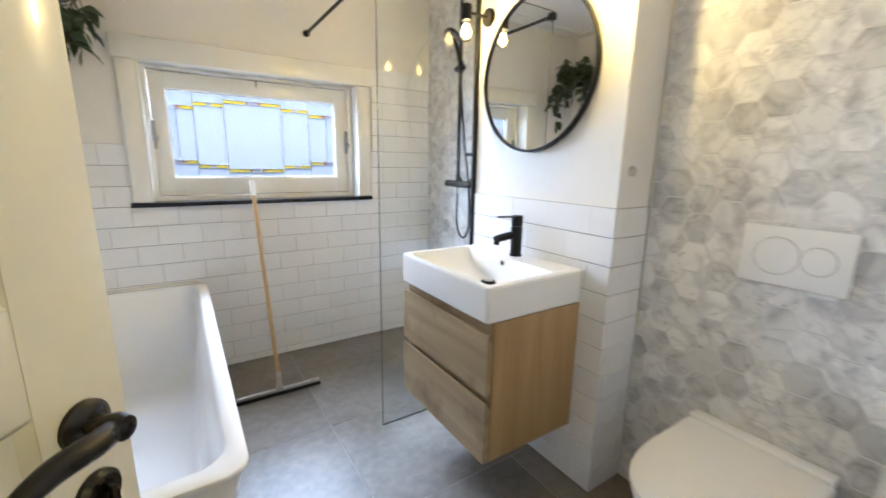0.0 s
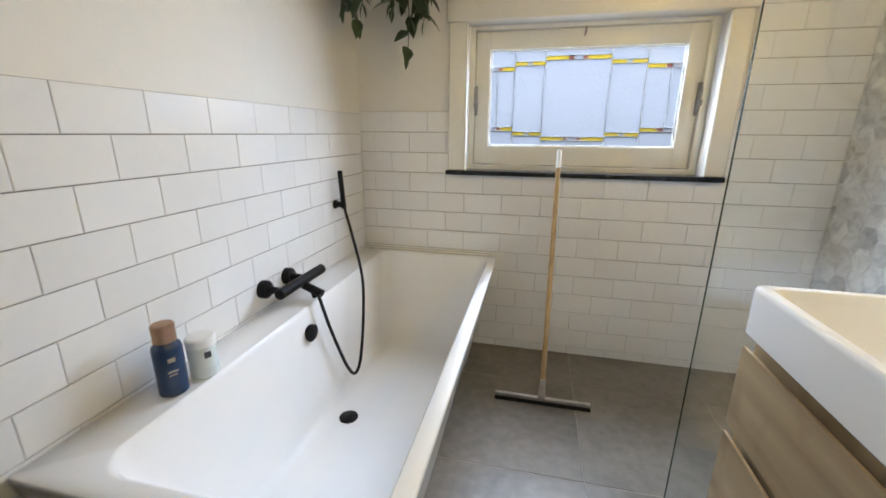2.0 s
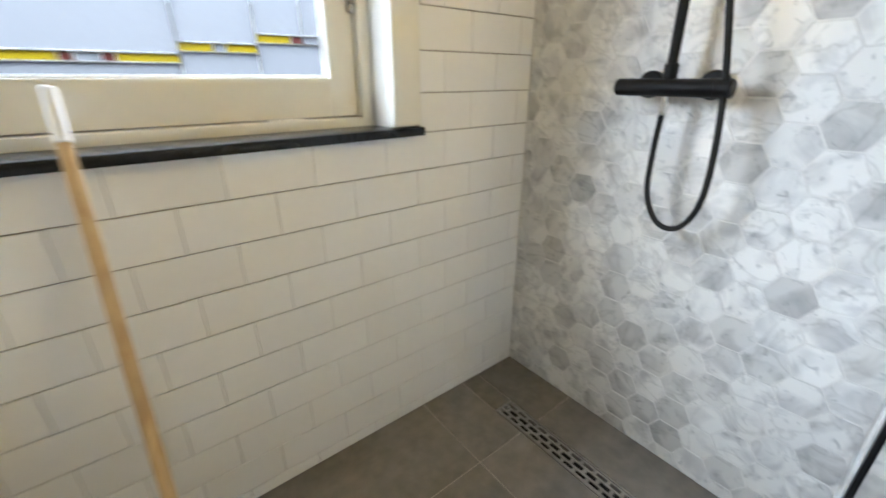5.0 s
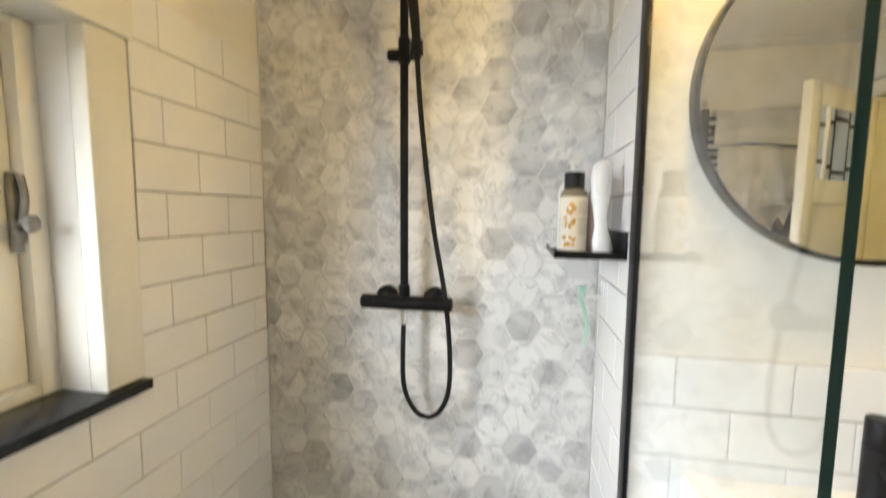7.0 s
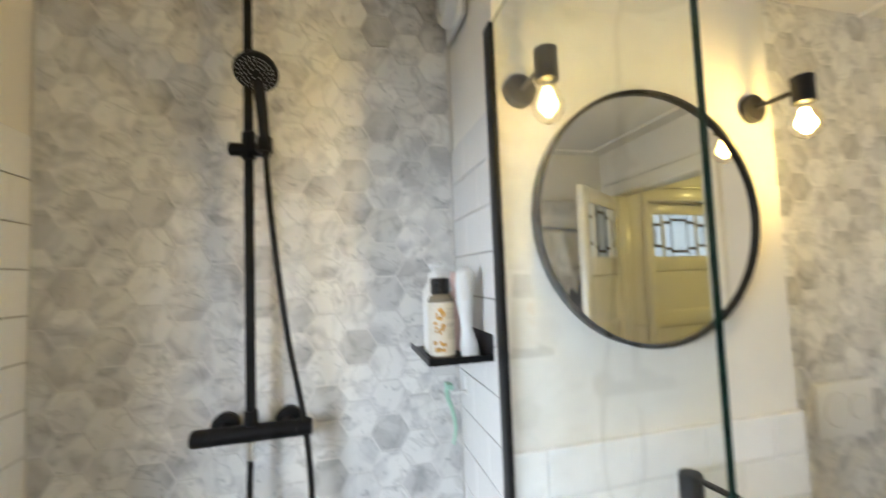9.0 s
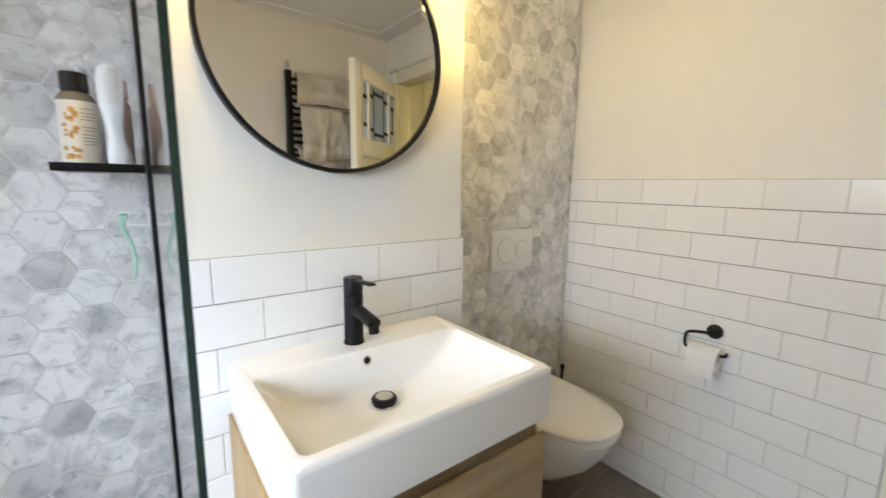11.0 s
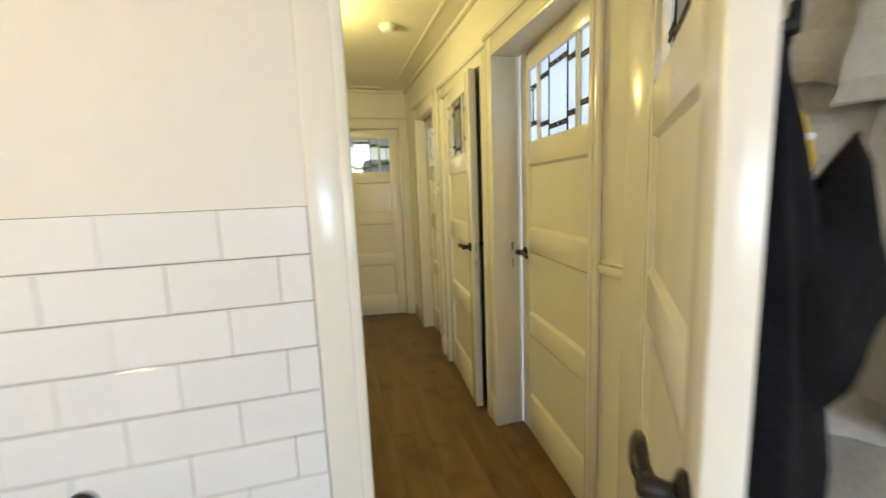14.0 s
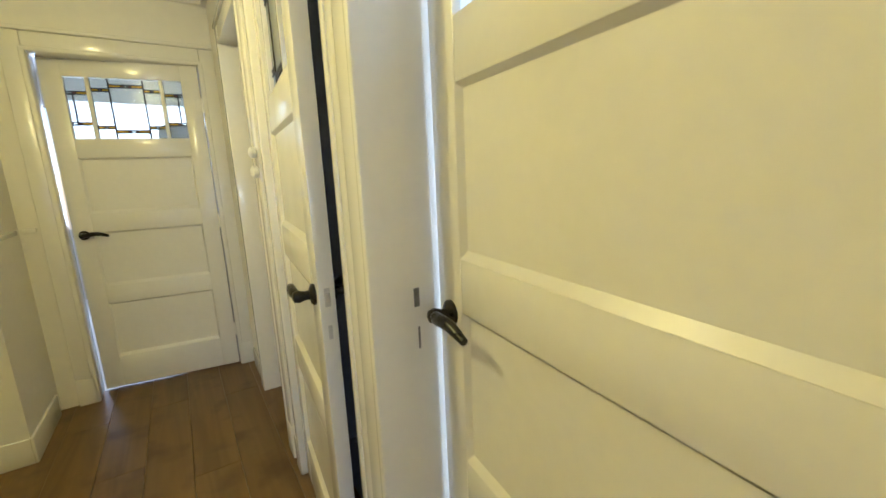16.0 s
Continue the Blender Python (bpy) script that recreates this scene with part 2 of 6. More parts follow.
M_OAKZ = wood("vanity_oak_side", (0.33, 0.205, 0.080), (0.44, 0.30, 0.135), 0.42, "z", 0.7, 0.0, False)
M_POLE = wood("pole_wood", (0.42, 0.27, 0.12), (0.56, 0.40, 0.20), 0.5, "z", 1.6)
M_CERAMIC = mat("white_ceramic", (0.84, 0.835, 0.82), 0.07, spread=0.006, scale=3, coat=0.3, rspread=0.02)
M_ACRYL = mat("white_acrylic", (0.83, 0.825, 0.815), 0.12, spread=0.006, scale=3, rspread=0.03)
M_BLACK = mat("matt_black_metal", (0.008, 0.008, 0.009), 0.36, spread=0.2, scale=30, bump=0.04, bump_scale=300, rspread=0.06, spec=0.22)
M_GLOSSBLACK = mat("satin_black_metal", (0.010, 0.010, 0.011), 0.2, spread=0.2, scale=20, rspread=0.05)
M_HANDLE = mat("dark_bronze_handle", (0.010, 0.0085, 0.0075), 0.28, metal=0.1, spread=0.3, scale=25)
M_STONE = mat("black_sill_stone", (0.010, 0.010, 0.011), 0.22, spread=0.3, scale=40, spec=0.35)
M_STEEL = mat("brushed_steel", (0.55, 0.53, 0.50), 0.32, metal=1.0, spread=0.1, scale=30)
M_IRON = mat("old_iron", (0.26, 0.25, 0.235), 0.42, metal=0.8, spread=0.2, scale=40, bump=0.2, bump_scale=200)
M_CHROME = mat("chrome", (0.75, 0.75, 0.75), 0.08, metal=1.0, spread=0.01)
M_LEAD = mat("lead_came", (0.035, 0.035, 0.037), 0.5, metal=0.4, spread=0.2, scale=60)
# paler copy of the lead; its colour imitates the bright window's glare
M_PALELEAD = mat("glare_pale_lead", (0.42, 0.42, 0.42), 0.5, spread=0.15, scale=60)
M_RUBBER = mat("black_rubber", (0.011, 0.011, 0.011), 0.6, spread=0.2, scale=20, spec=0.25)
M_NOZZLE = mat("pale_nozzle", (0.55, 0.55, 0.55), 0.4)
M_MIRROR = mat("mirror_silver", (0.86, 0.86, 0.85), 0.015, metal=1.0, spread=0.0, rspread=0.005)
M_SCREEN = mat("clear_glass", (0.945, 0.975, 0.975), 0.01, trans=1.0, spread=0.0, rspread=0.002)
M_GRATE = mat("dull_drain_steel", (0.36, 0.34, 0.31), 0.42, metal=0.7, spread=0.15, scale=20)
M_EDGE = mat("green_glass_edge", (0.05, 0.13, 0.11), 0.10, trans=0.75, spread=0.02)
M_BULB = mat("bulb_glass", (1.0, 0.95, 0.86), 0.02, trans=1.0, ior=1.12, spread=0.0, rspread=0.002)
M_FILAMENT = glowing("hot_filament", (1.0, 0.66, 0.24), 260)
M_CLEARPANE = textured_glass("white_cathedral_glass", (0.84, 0.90, 0.95))
M_RIPPLED = textured_glass("rippled_clear_glass", (0.86, 0.88, 0.82), see=0.75, blur=0.14)
M_FROST = textured_glass("obscured_window_glass", (0.094, 0.095, 0.099))
M_WAMBER = textured_glass("amber_window_glass", (0.135, 0.100, 0.004))
M_WRUBY = textured_glass("ruby_window_glass", (0.040, 0.010, 0.008))
M_YELLOWPANE = textured_glass("amber_cathedral_glass", (0.80, 0.50, 0.03))
M_BROWNPANE = textured_glass("ruby_brown_glass", (0.22, 0.05, 0.04))
M_AMBERPANE = textured_glass("brown_amber_glass", (0.36, 0.19, 0.05))
M_PLASTIC = mat("white_plastic", (0.80, 0.80, 0.785), 0.3, spread=0.01)
M_CREAMPLASTIC = mat("cream_plastic", (0.76, 0.74, 0.70), 0.35, spread=0.02)
M_LEAF = mat("rubbery_leaf", (0.024, 0.040, 0.018), 0.38, spread=0.3, scale=22, rnd=0.35, col2=(0.042, 0.066, 0.026), island=True)
M_STEM = mat("vine_stem", (0.06, 0.06, 0.025), 0.6, spread=0.2)
M_TOWEL = mat("beige_terry", (0.58, 0.545, 0.475), 0.95, spread=0.10, scale=9, bump=1.0, bump_scale=420, rnd=0.06, sheen=0.3)
M_BAND = mat("woven_towel_band", (0.64, 0.605, 0.535), 0.85, spread=0.06, scale=20, bump=0.6, bump_scale=700)
M_ROBE = mat("black_jersey", (0.007, 0.007, 0.009), 0.95, spread=0.25, scale=14, bump=0.8, bump_scale=380, spec=0.12, sheen=0.05)
M_YCLOTH = mat("yellow_cloth", (0.62, 0.42, 0.055), 0.85, spread=0.1, scale=12, bump=0.6, bump_scale=380)
M_PAPER = mat("toilet_paper", (0.80, 0.795, 0.78), 0.9, spread=0.02, bump=0.3, bump_scale=240)
M_BLUEBOT = mat("navy_bottle", (0.022, 0.045, 0.105), 0.16, spread=0.05, rspread=0.03)
M_COPPER = mat("bronze_cap", (0.42, 0.26, 0.16), 0.3, metal=0.8, spread=0.06)
M_JAR = mat("pale_jar", (0.66, 0.72, 0.71), 0.22, spread=0.05, scale=8)
M_INK = mat("dark_label_ink", (0.05, 0.05, 0.055), 0.6)
M_LABEL = mat("cream_label", (0.66, 0.62, 0.53), 0.55, spread=0.05, scale=20)
M_PRINT = mat("grey_label_print", (0.36, 0.33, 0.28), 0.6)
M_ORANGE = mat("orange_leaf_print", (0.50, 0.27, 0.06), 0.5, spread=0.3, scale=60)
M_AMBERBOT = mat("smoky_bottle", (0.17, 0.15, 0.12), 0.2)
M_MINT = mat("mint_plastic", (0.42, 0.66, 0.52), 0.35)
M_PINK = mat("pink_plastic", (0.66, 0.47, 0.42), 0.35)
# dark grey wall colour puts in the gloom of the unlit cupboard
M_DARKROOM = mat("dim_cupboard_wall", (0.30, 0.31, 0.33), 0.8, spread=0.08)
M_OLDWOOD = wood("stained_timber", (0.08, 0.035, 0.015), (0.15, 0.07, 0.03), 0.5, "y")
M_MARBLESTEP = mat("pale_threshold_stone", (0.56, 0.545, 0.52), 0.3, spread=0.1, scale=9)
# near-black filler for the dark area in the end door's glass
M_DARKFILLER = mat("dark_filler", (0.02, 0.02, 0.022), 0.9, spread=0.2)


# ---- mesh helpers ----
WM = {}


def thing(name, at=(0, 0, 0), rz=0.0, label="", category="", group="", kind="", m=None):
    ob = new(name)
    ob.empty_display_size = 0.05
    WM[ob] = m if m is not None else pose(*at, 0, 0, rz)
    ob.matrix_world = WM[ob]
    return tagged(ob, label, category, group, kind)


def mesh_of(bm, material, sharp=38):
    me = bpy.data.meshes.new("mesh")
    bmesh.ops.recalc_face_normals(bm, faces=bm.faces)
    bm.to_mesh(me)
    bm.free()
    me.shade_smooth()
    me.set_sharp_from_angle(angle=radians(sharp))
    me.materials.append(material)
    return me


def part(name, bm, material, parent, label="", local=False, sharp=38):
    """Links a bmesh as one mesh object under a thing or a part; built in world places unless local."""
    me = mesh_of(bm, material, sharp)
    if not local:
        me.transform(WM[parent].inverted())
    me.name = name
    ob = new(name, me)
    ob.parent = parent
    WM[ob] = WM[parent]
    return tagged(ob, label)


def solid(name, bm, material, label="", category="", kind="structure"):
    """A single mesh that stands by itself, in world places."""
    ob = new(name, mesh_of(bm, material))
    WM[ob] = Matrix()
    return tagged(ob, label, category, "", kind)


def put(bm, other):
    me = bpy.data.meshes.new("tmp")
    other.to_mesh(me)
    other.free()
    bm.from_mesh(me)
    bpy.data.meshes.remove(me)
    return bm


def box(bm, x0, x1, y0, y1, z0, z1, bev=0.0, seg=2, m=None):
    t = bmesh.new()
    bmesh.ops.create_cube(t, size=1)
    for v in t.verts:
        v.co = Vector(((x0 + x1) / 2 + v.co.x * (x1 - x0), (y0 + y1) / 2 + v.co.y * (y1 - y0), (z0 + z1) / 2 + v.co.z * (z1 - z0)))
    if bev:
        bmesh.ops.bevel(t, geom=t.edges[:], offset=bev, segments=seg, affect="EDGES", profile=0.5)
    if m is not None:
        t.transform(m)
    return put(bm, t)


def loft(bm, loops, cap0=True, cap1=True, closed=True):
    rows = [[bm.verts.new(p) for p in lp] for lp in loops]
    n = len(rows[0])
    for a, b in zip(rows, rows[1:]):
        for i in range(n if closed else n - 1):
            j = (i + 1) % n
            bm.faces.new((a[i], a[j], b[j], b[i]))
    if cap0:
        bm.faces.new(rows[0][::-1])
    if cap1:
        bm.faces.new(rows[-1])
    return bm


def cyl(bm, p0, p1, r0, r1=None, seg=20, bev=0.0):
    p0, p1 = Vector(p0), Vector(p1)
    r1 = r0 if r1 is None else r1
    q = (p1 - p0).to_track_quat("Z", "Y")
    ln = (p1 - p0).length
    prof = [(0, r0 - bev), (bev, r0), (ln - bev, r1), (ln, r1 - bev)] if bev else [(0, r0), (ln, r1)]
    return loft(bm, [[p0 + q @ Vector((r * math.cos(a * math.tau / seg), r * math.sin(a * math.tau / seg), z)) for a in range(seg)] for z, r in prof])


def spun(bm, at, axis, prof, seg=28, cap0=True, cap1=True):
    """A profile of (along, radius) turned round an axis."""
    q = Vector(axis).to_track_quat("Z", "Y")
    return loft(bm, [[Vector(at) + q @ Vector((max(r, 1e-4) * math.cos(a * math.tau / seg), max(r, 1e-4) * math.sin(a * math.tau / seg), z))
                      for a in range(seg)] for z, r in prof], cap0, cap1)


def smooth_path(pts, n=8):
    """Catmull-Rom points through the given ones."""
    p = [Vector(a) for a in pts]
    p = [p[0] * 2 - p[1]] + p + [p[-1] * 2 - p[-2]]
    out = []
    for i in range(1, len(p) - 2):
        a, b, c, d = p[i - 1:i + 3]
        for k in range(n):
            t = k / n
            out.append(0.5 * (2 * b + (c - a) * t + (2 * a - 5 * b + 4 * c - d) * t * t + (3 * b - a - 3 * c + d) * t ** 3))
    return out + [p[-2]]


def tube(bm, pts, r, seg=10, n=8, smooth=True):
    pts = smooth_path(pts, n) if smooth else [Vector(p) for p in pts]
    loops, up = [], None
    for i, p in enumerate(pts):
        d = (pts[min(i + 1, len(pts) - 1)] - pts[max(i - 1, 0)]).normalized()
        if up is None:
            up = d.orthogonal().normalized()
        up = (up - d * up.dot(d)).normalized()
        s = d.cross(up)
        rr = r(i / (len(pts) - 1)) if callable(r) else r
        loops.append([p + up * rr * math.cos(a * math.tau / seg) + s * rr * math.sin(a * math.tau / seg) for a in range(seg)])
    return loft(bm, loops)


def rrect(x0, x1, y0, y1, z, r, n=6):
    """A rounded rectangle; r is one radius or four (x1y1, x0y1, x0y0, x1y0)."""
    rs = r if isinstance(r, tuple) else (r,) * 4
    out = []
    for (cx, cy, a0), q in zip(((x1, y1, 0), (x0, y1, 90), (x0, y0, 180), (x1, y0, 270)), rs):
        sx, sy = (1 if cx == x1 else -1), (1 if cy == y1 else -1)
        for k in range(n + 1):
            a = radians(a0 + 90 * k / n)
            out.append(Vector((cx - sx * q + q * math.cos(a), cy - sy * q + q * math.sin(a), z)))
    return out


def wobble(p, s, k):
    return noise.noise(Vector(p) * s) * k


# ---- structure: bathroom shell ----
H = 2.335


def slab(name, boxes, material, label="", category="", bev=0.0):
    bm = bmesh.new()
    for b in boxes:
        box(bm, *b, bev)
    return solid(name, bm, material, label, category)


wall_window = slab("wall_window", [(-0.1, 0.585, 0.008, 0.23, 0, H), (1.725, 2.37, 0.008, 0.23, 0, H), (0.585, 1.725, 0.008, 0.23, 0, 0.99), (0.585, 1.725, 0.008, 0.23, 1.718, H)],
                   M_PAINT, "white painted wall above white metro tiles round the window", "wall")
wall_bath = slab("wall_bath", [(-0.1, -0.008, -2.74, 0.008, 0, H)], M_PAINT, "white painted wall above white metro tiles beside the bath", "wall")
wall_shower = slab("wall_shower", [(2.275, 2.37, -1.038, 0.008, 0, H)], M_PAINT, "shower wall clad in grey marble hexagons", "wall")
pilaster = slab("wall_vanity", [(1.925, 2.37, -1.812, -1.038, 0, H)], M_PAINT, "projecting white wall with a tiled splashback behind the basin", "wall")
wall_niche = slab("wall_niche", [(2.113, 2.37, -2.644, -1.812, 0, H)], M_PAINT, "toilet wall clad in grey marble hexagons", "wall")
wall_door = slab("wall_door", [(-0.1, 0.15, -2.74, -2.644, 0, H), (0.925, 2.37, -2.74, -2.644, 0, H), (0.15, 0.925, -2.74, -2.644, 2.0, H)],
                 M_PAINT, "white painted wall above white metro tiles beside the door", "wall")
floor = slab("floor", [(-0.1, 1.993, -2.69, 0.2, -0.10, -0.0013), (2.077, 2.37, -2.69, 0.2, -0.10, -0.0013), (1.993, 2.077, -0.187, 0.2, -0.10, -0.0013), (1.993, 2.077, -2.69, -0.858, -0.10, -0.0013), (1.993, 2.077, -0.858, -0.187, -0.10, -0.031)], M_FGROUT, "large dark grey square floor tiles", "floor")

bm = bmesh.new()
box(bm, -0.1, 2.37, -2.72, 0.23, H, H + 0.1)
for a in ((0.10, 2.14, -0.14, -0.118), (0.10, 2.14, -2.52, -2.498), (0.10, 0.122, -2.498, -0.14), (2.118, 2.14, -2.498, -0.14)):
    box(bm, *a, H - 0.014, H + 0.002, 0.004)
ceiling = solid("ceiling", bm, M_CEIL, "flat white ceiling with a narrow raised border moulding", "ceiling")

# ---- structure: hall shell ----
HALL_Z = 2.335
wall_hall_right = slab("wall_hall_doors", [(-0.02, 0.12, -2.925, -2.74, 0, H), (-0.02, 0.12, -3.865, -3.735, 0, H), (-0.02, 0.12, -4.87, -4.66, 0, H), (-0.02, 0.12, -6.03, -5.52, 0, H),
                                          (-0.02, 0.12, -3.735, -2.925, 1.985, H), (-0.02, 0.12, -4.66, -3.865, 1.985, H), (-0.02, 0.12, -5.52, -4.87, 1.985, H)],
                       M_HALL, "cream painted hall wall with a row of doors", "wall")
wall_hall_end = slab("wall_hall_end", [(-0.1, 0.2, -6.15, -6.03, 0, H), (0.99, 1.157, -6.15, -6.03, 0, H), (0.2, 0.99, -6.15, -6.03, 1.985, H)],
                     M_HALL, "cream painted wall at the end of the hall", "wall")
wall_hall_left = slab("wall_hall_left", [(1.157, 2.4, -6.15, -5.5, -2.6, H)], M_HALL, "cream painted projecting hall wall", "wall")
wall_stair = slab("wall_stairwell", [(2.37, 2.45, -5.5, -2.74, -2.6, H), (1.39, 2.37, -2.8, -2.745, -2.6, H)], M_HALL, "plain wall behind the stairwell", "wall")
slab("floor_stairwell", [(1.3, 2.45, -5.5, -2.74, -2.7, -2.6)], M_OLDWOOD, "floor at the bottom of the stairwell", "floor")
bm = bmesh.new()
box(bm, 1.31, 1.39, -5.5, -2.745, -2.6, 0.745)
low_wall = solid("wall_balustrade", bm, M_HALL, "low cream boarded wall guarding the stairwell", "wall")
bm = bmesh.new()
box(bm, 1.295, 1.405, -5.5, -2.745, 0.747, 0.775, 0.006)
solid("trim_balustrade_cap", bm, M_GLOSS, "cream painted cap on the low wall", "trim")
slab("floor_hall", [(-0.02, 1.31, -6.15, -2.69, -0.1, -0.012)], M_GAP, "brown oak plank floor of the hall", "floor")
bm = bmesh.new()
box(bm, -0.1, 2.45, -6.15, -2.725, HALL_Z, HALL_Z + 0.1)
ceiling_hall = solid("ceiling_hall", bm, M_HALL, "cream hall ceiling with a small cornice", "ceiling")
cr = 0.028
bm = bmesh.new()
for a in ((0.12, 0.12 + cr, -6.03, -2.74), (0.12, 1.157, -6.03, -6.03 + cr), (1.157, 2.37, -5.5, -5.5 + cr), (1.157 - cr, 1.157, -6.03, -5.5)):
    box(bm, *a, HALL_Z - cr, HALL_Z + 0.002, 0.008)
for a in ((0.27, 0.285, -5.88, -2.75), (0.27, 1.15, -5.895, -5.88)):
    box(bm, *a, HALL_Z - 0.009, HALL_Z + 0.002, 0.004)
solid("trim_cornice", bm, M_HALL, "small cream cornice along the hall ceiling", "trim")


def board(name, boxes, label, material=None, bev=0.006, category="trim", kind="structure"):
    bm = bmesh.new()
    for b in boxes:
        box(bm, *b, bev)
    return solid(name, bm, material or M_GLOSS, label, category, kind)


# skirtings and dado rail
board("baseboard_hall_right", [(0.12, 0.134, -2.885, -2.765, 0, 0.13), (0.12, 0.134, -5.94, -5.61, 0, 0.13)], "cream gloss baseboard")
board("baseboard_hall_left", [(1.143, 1.157, -5.96, -5.486, 0, 0.13), (1.157, 1.296, -5.5, -5.486, 0, 0.13), (1.296, 1.31, -5.5, -2.76, 0, 0.13)], "cream gloss baseboard")
board("trim_dado", [(0.12, 0.135, -2.888, -2.742, 1.035, 1.062), (0.12, 0.129, -2.888, -2.742, 1.064, 1.074)], "cream gloss dado rail", bev=0.004)
board("trim_dado_left", [(1.145, 1.157, -5.96, -5.5, 1.035, 1.062), (1.085, 1.145, -6.03, -6.018, 1.035, 1.062)], "cream gloss dado rail", bev=0.004)


def casing(name, axis, at, a0, a1, top, out, label, w=0.085, d=0.02, depth=0.13, sill=0.0, w1=None):
    """A door's lining: boards on both sides and over it, with a rounded inner bead, and the jambs through the wall.
    axis: the direction along the wall; at: the wall's face; out: +1 or -1, to which side the boards stand proud."""
    bm = bmesh.new()

    def b(u0, u1, n0, n1, z0, z1, bev):
        n0, n1 = sorted((at + out * n0, at + out * n1))
        if axis == "y":
            box(bm, n0, n1, u0, u1, z0, z1, bev)
        else:
            box(bm, u0, u1, n0, n1, z0, z1, bev)
    for u0, u1 in ((a0 - w, a0), (a1, a1 + (w1 or w))):
        b(u0, u1, 0.001, d, sill, top + w, 0.006)
        b(u0 - 0.003, u1 + 0.003, 0.001, d + 0.006, 0.0, 0.16, 0.004)
    b(a0, a1, 0.001, d - 0.002, top, top + w, 0.006)
    b(a0 - w - 0.008, a1 + (w1 or w) + 0.008, 0.001, d + 0.008, top + w + 0.001, top + w + 0.022, 0.005)
    for u0, u1 in ((a0 - 0.014, a0 + 0.012), (a1 - 0.012, a1 + 0.014)):
        b(u0, u1, -depth, d + 0.006, sill, top - 0.001, 0.008)
    b(a0 - 0.014, a1 + 0.014, -depth, d + 0.005, top - 0.012, top + 0.012, 0.008)
    return solid(name, bm, M_GLOSS, label, "door frame")


casing("trim_door_side_room", "y", 0.12, -3.735, -2.925, 1.975, 1, "cream gloss door frame in the hall wall", w1=0.036)
casing("trim_door_cupboard", "y", 0.12, -4.66, -3.865, 1.975, 1, "cream gloss door frame of the hall cupboard", w=0.06)
casing("trim_door_back_room", "y", 0.12, -5.52, -4.87, 1.975, 1, "cream gloss door frame in the hall wall")
casing("trim_door_end", "x", -6.03, 0.2, 0.985, 1.975, 1, "cream gloss door frame at the hall's end")
casing("trim_door_bathroom", "x", -2.644, 0.15, 0.925, 2.0, 1, "cream gloss door frame of the bathroom", w=0.08, d=0.026, depth=0.1)
board("trim_door_bathroom_hall", [(0.93, 1.005, -2.76, -2.741, 0, 2.075), (0.927, 1.008, -2.766, -2.7605, 0, 0.16), (0.122, 0.93, -2.758, -2.741, 2.0, 2.075)], "cream gloss door frame on the hall side")
board("threshold", [(0.15, 0.925, -2.735, -2.62, -0.004, 0.008)], "pale stone threshold in the bathroom doorway", M_MARBLESTEP, 0.003, "threshold")


# rooms behind the hall doors
def back_room(name, x0, x1, y0, y1, window, material, open_side):
    """Plain walls that close the room behind a door, with an opening for its window."""
    bm = bmesh.new()
    t = 0.08
    box(bm, x0 - t, x1 + t, y0 - t, y1 + t, -0.1, -0.013)
    box(bm, x0 - t, x1 + t, y0 - t, y1 + t, H + 0.101, H + 0.18)
    sides = {"w": (x0 - t, x0, y0, y1), "e": (x1, x1 + t, y0, y1), "s": (x0 - t, x1 + t, y0 - t, y0), "n": (x0 - t, x1 + t, y1, y1 + t)}
    for k, (a, b, c, d) in sides.items():
        if k == open_side:
            continue
        if k == window:
            box(bm, a, b, c, d, -0.012, 0.8)
            box(bm, a, b, c, d, 2.1, H + 0.1)
            if k in "we":
                box(bm, a, b, c, c + 0.1, 0.8, 2.1)
                box(bm, a, b, d - 0.1, d, 0.8, 2.1)
            else:
                box(bm, a, a + 0.3, c, d, 0.8, 2.1)
                box(bm, b - 0.3, b, c, d, 0.8, 2.1)
        else:
            box(bm, a, b, c, d, -0.012, H + 0.1)
    return solid(name, bm, material, "plain walls of a room behind a door", "wall")


back_room("wall_side_room", -2.4, -0.021, -3.84, -2.9, "w", M_PAINT, "e")
# the cupboard's gloom is in its wall colour
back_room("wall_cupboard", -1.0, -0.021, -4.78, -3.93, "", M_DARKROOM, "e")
back_room("wall_back_room", -2.3, -0.021, -6.1, -4.87, "w", M_PAINT, "e")
back_room("wall_end_room", -0.4, 2.3, -9.0, -6.151, "s", M_PAINT, "n")


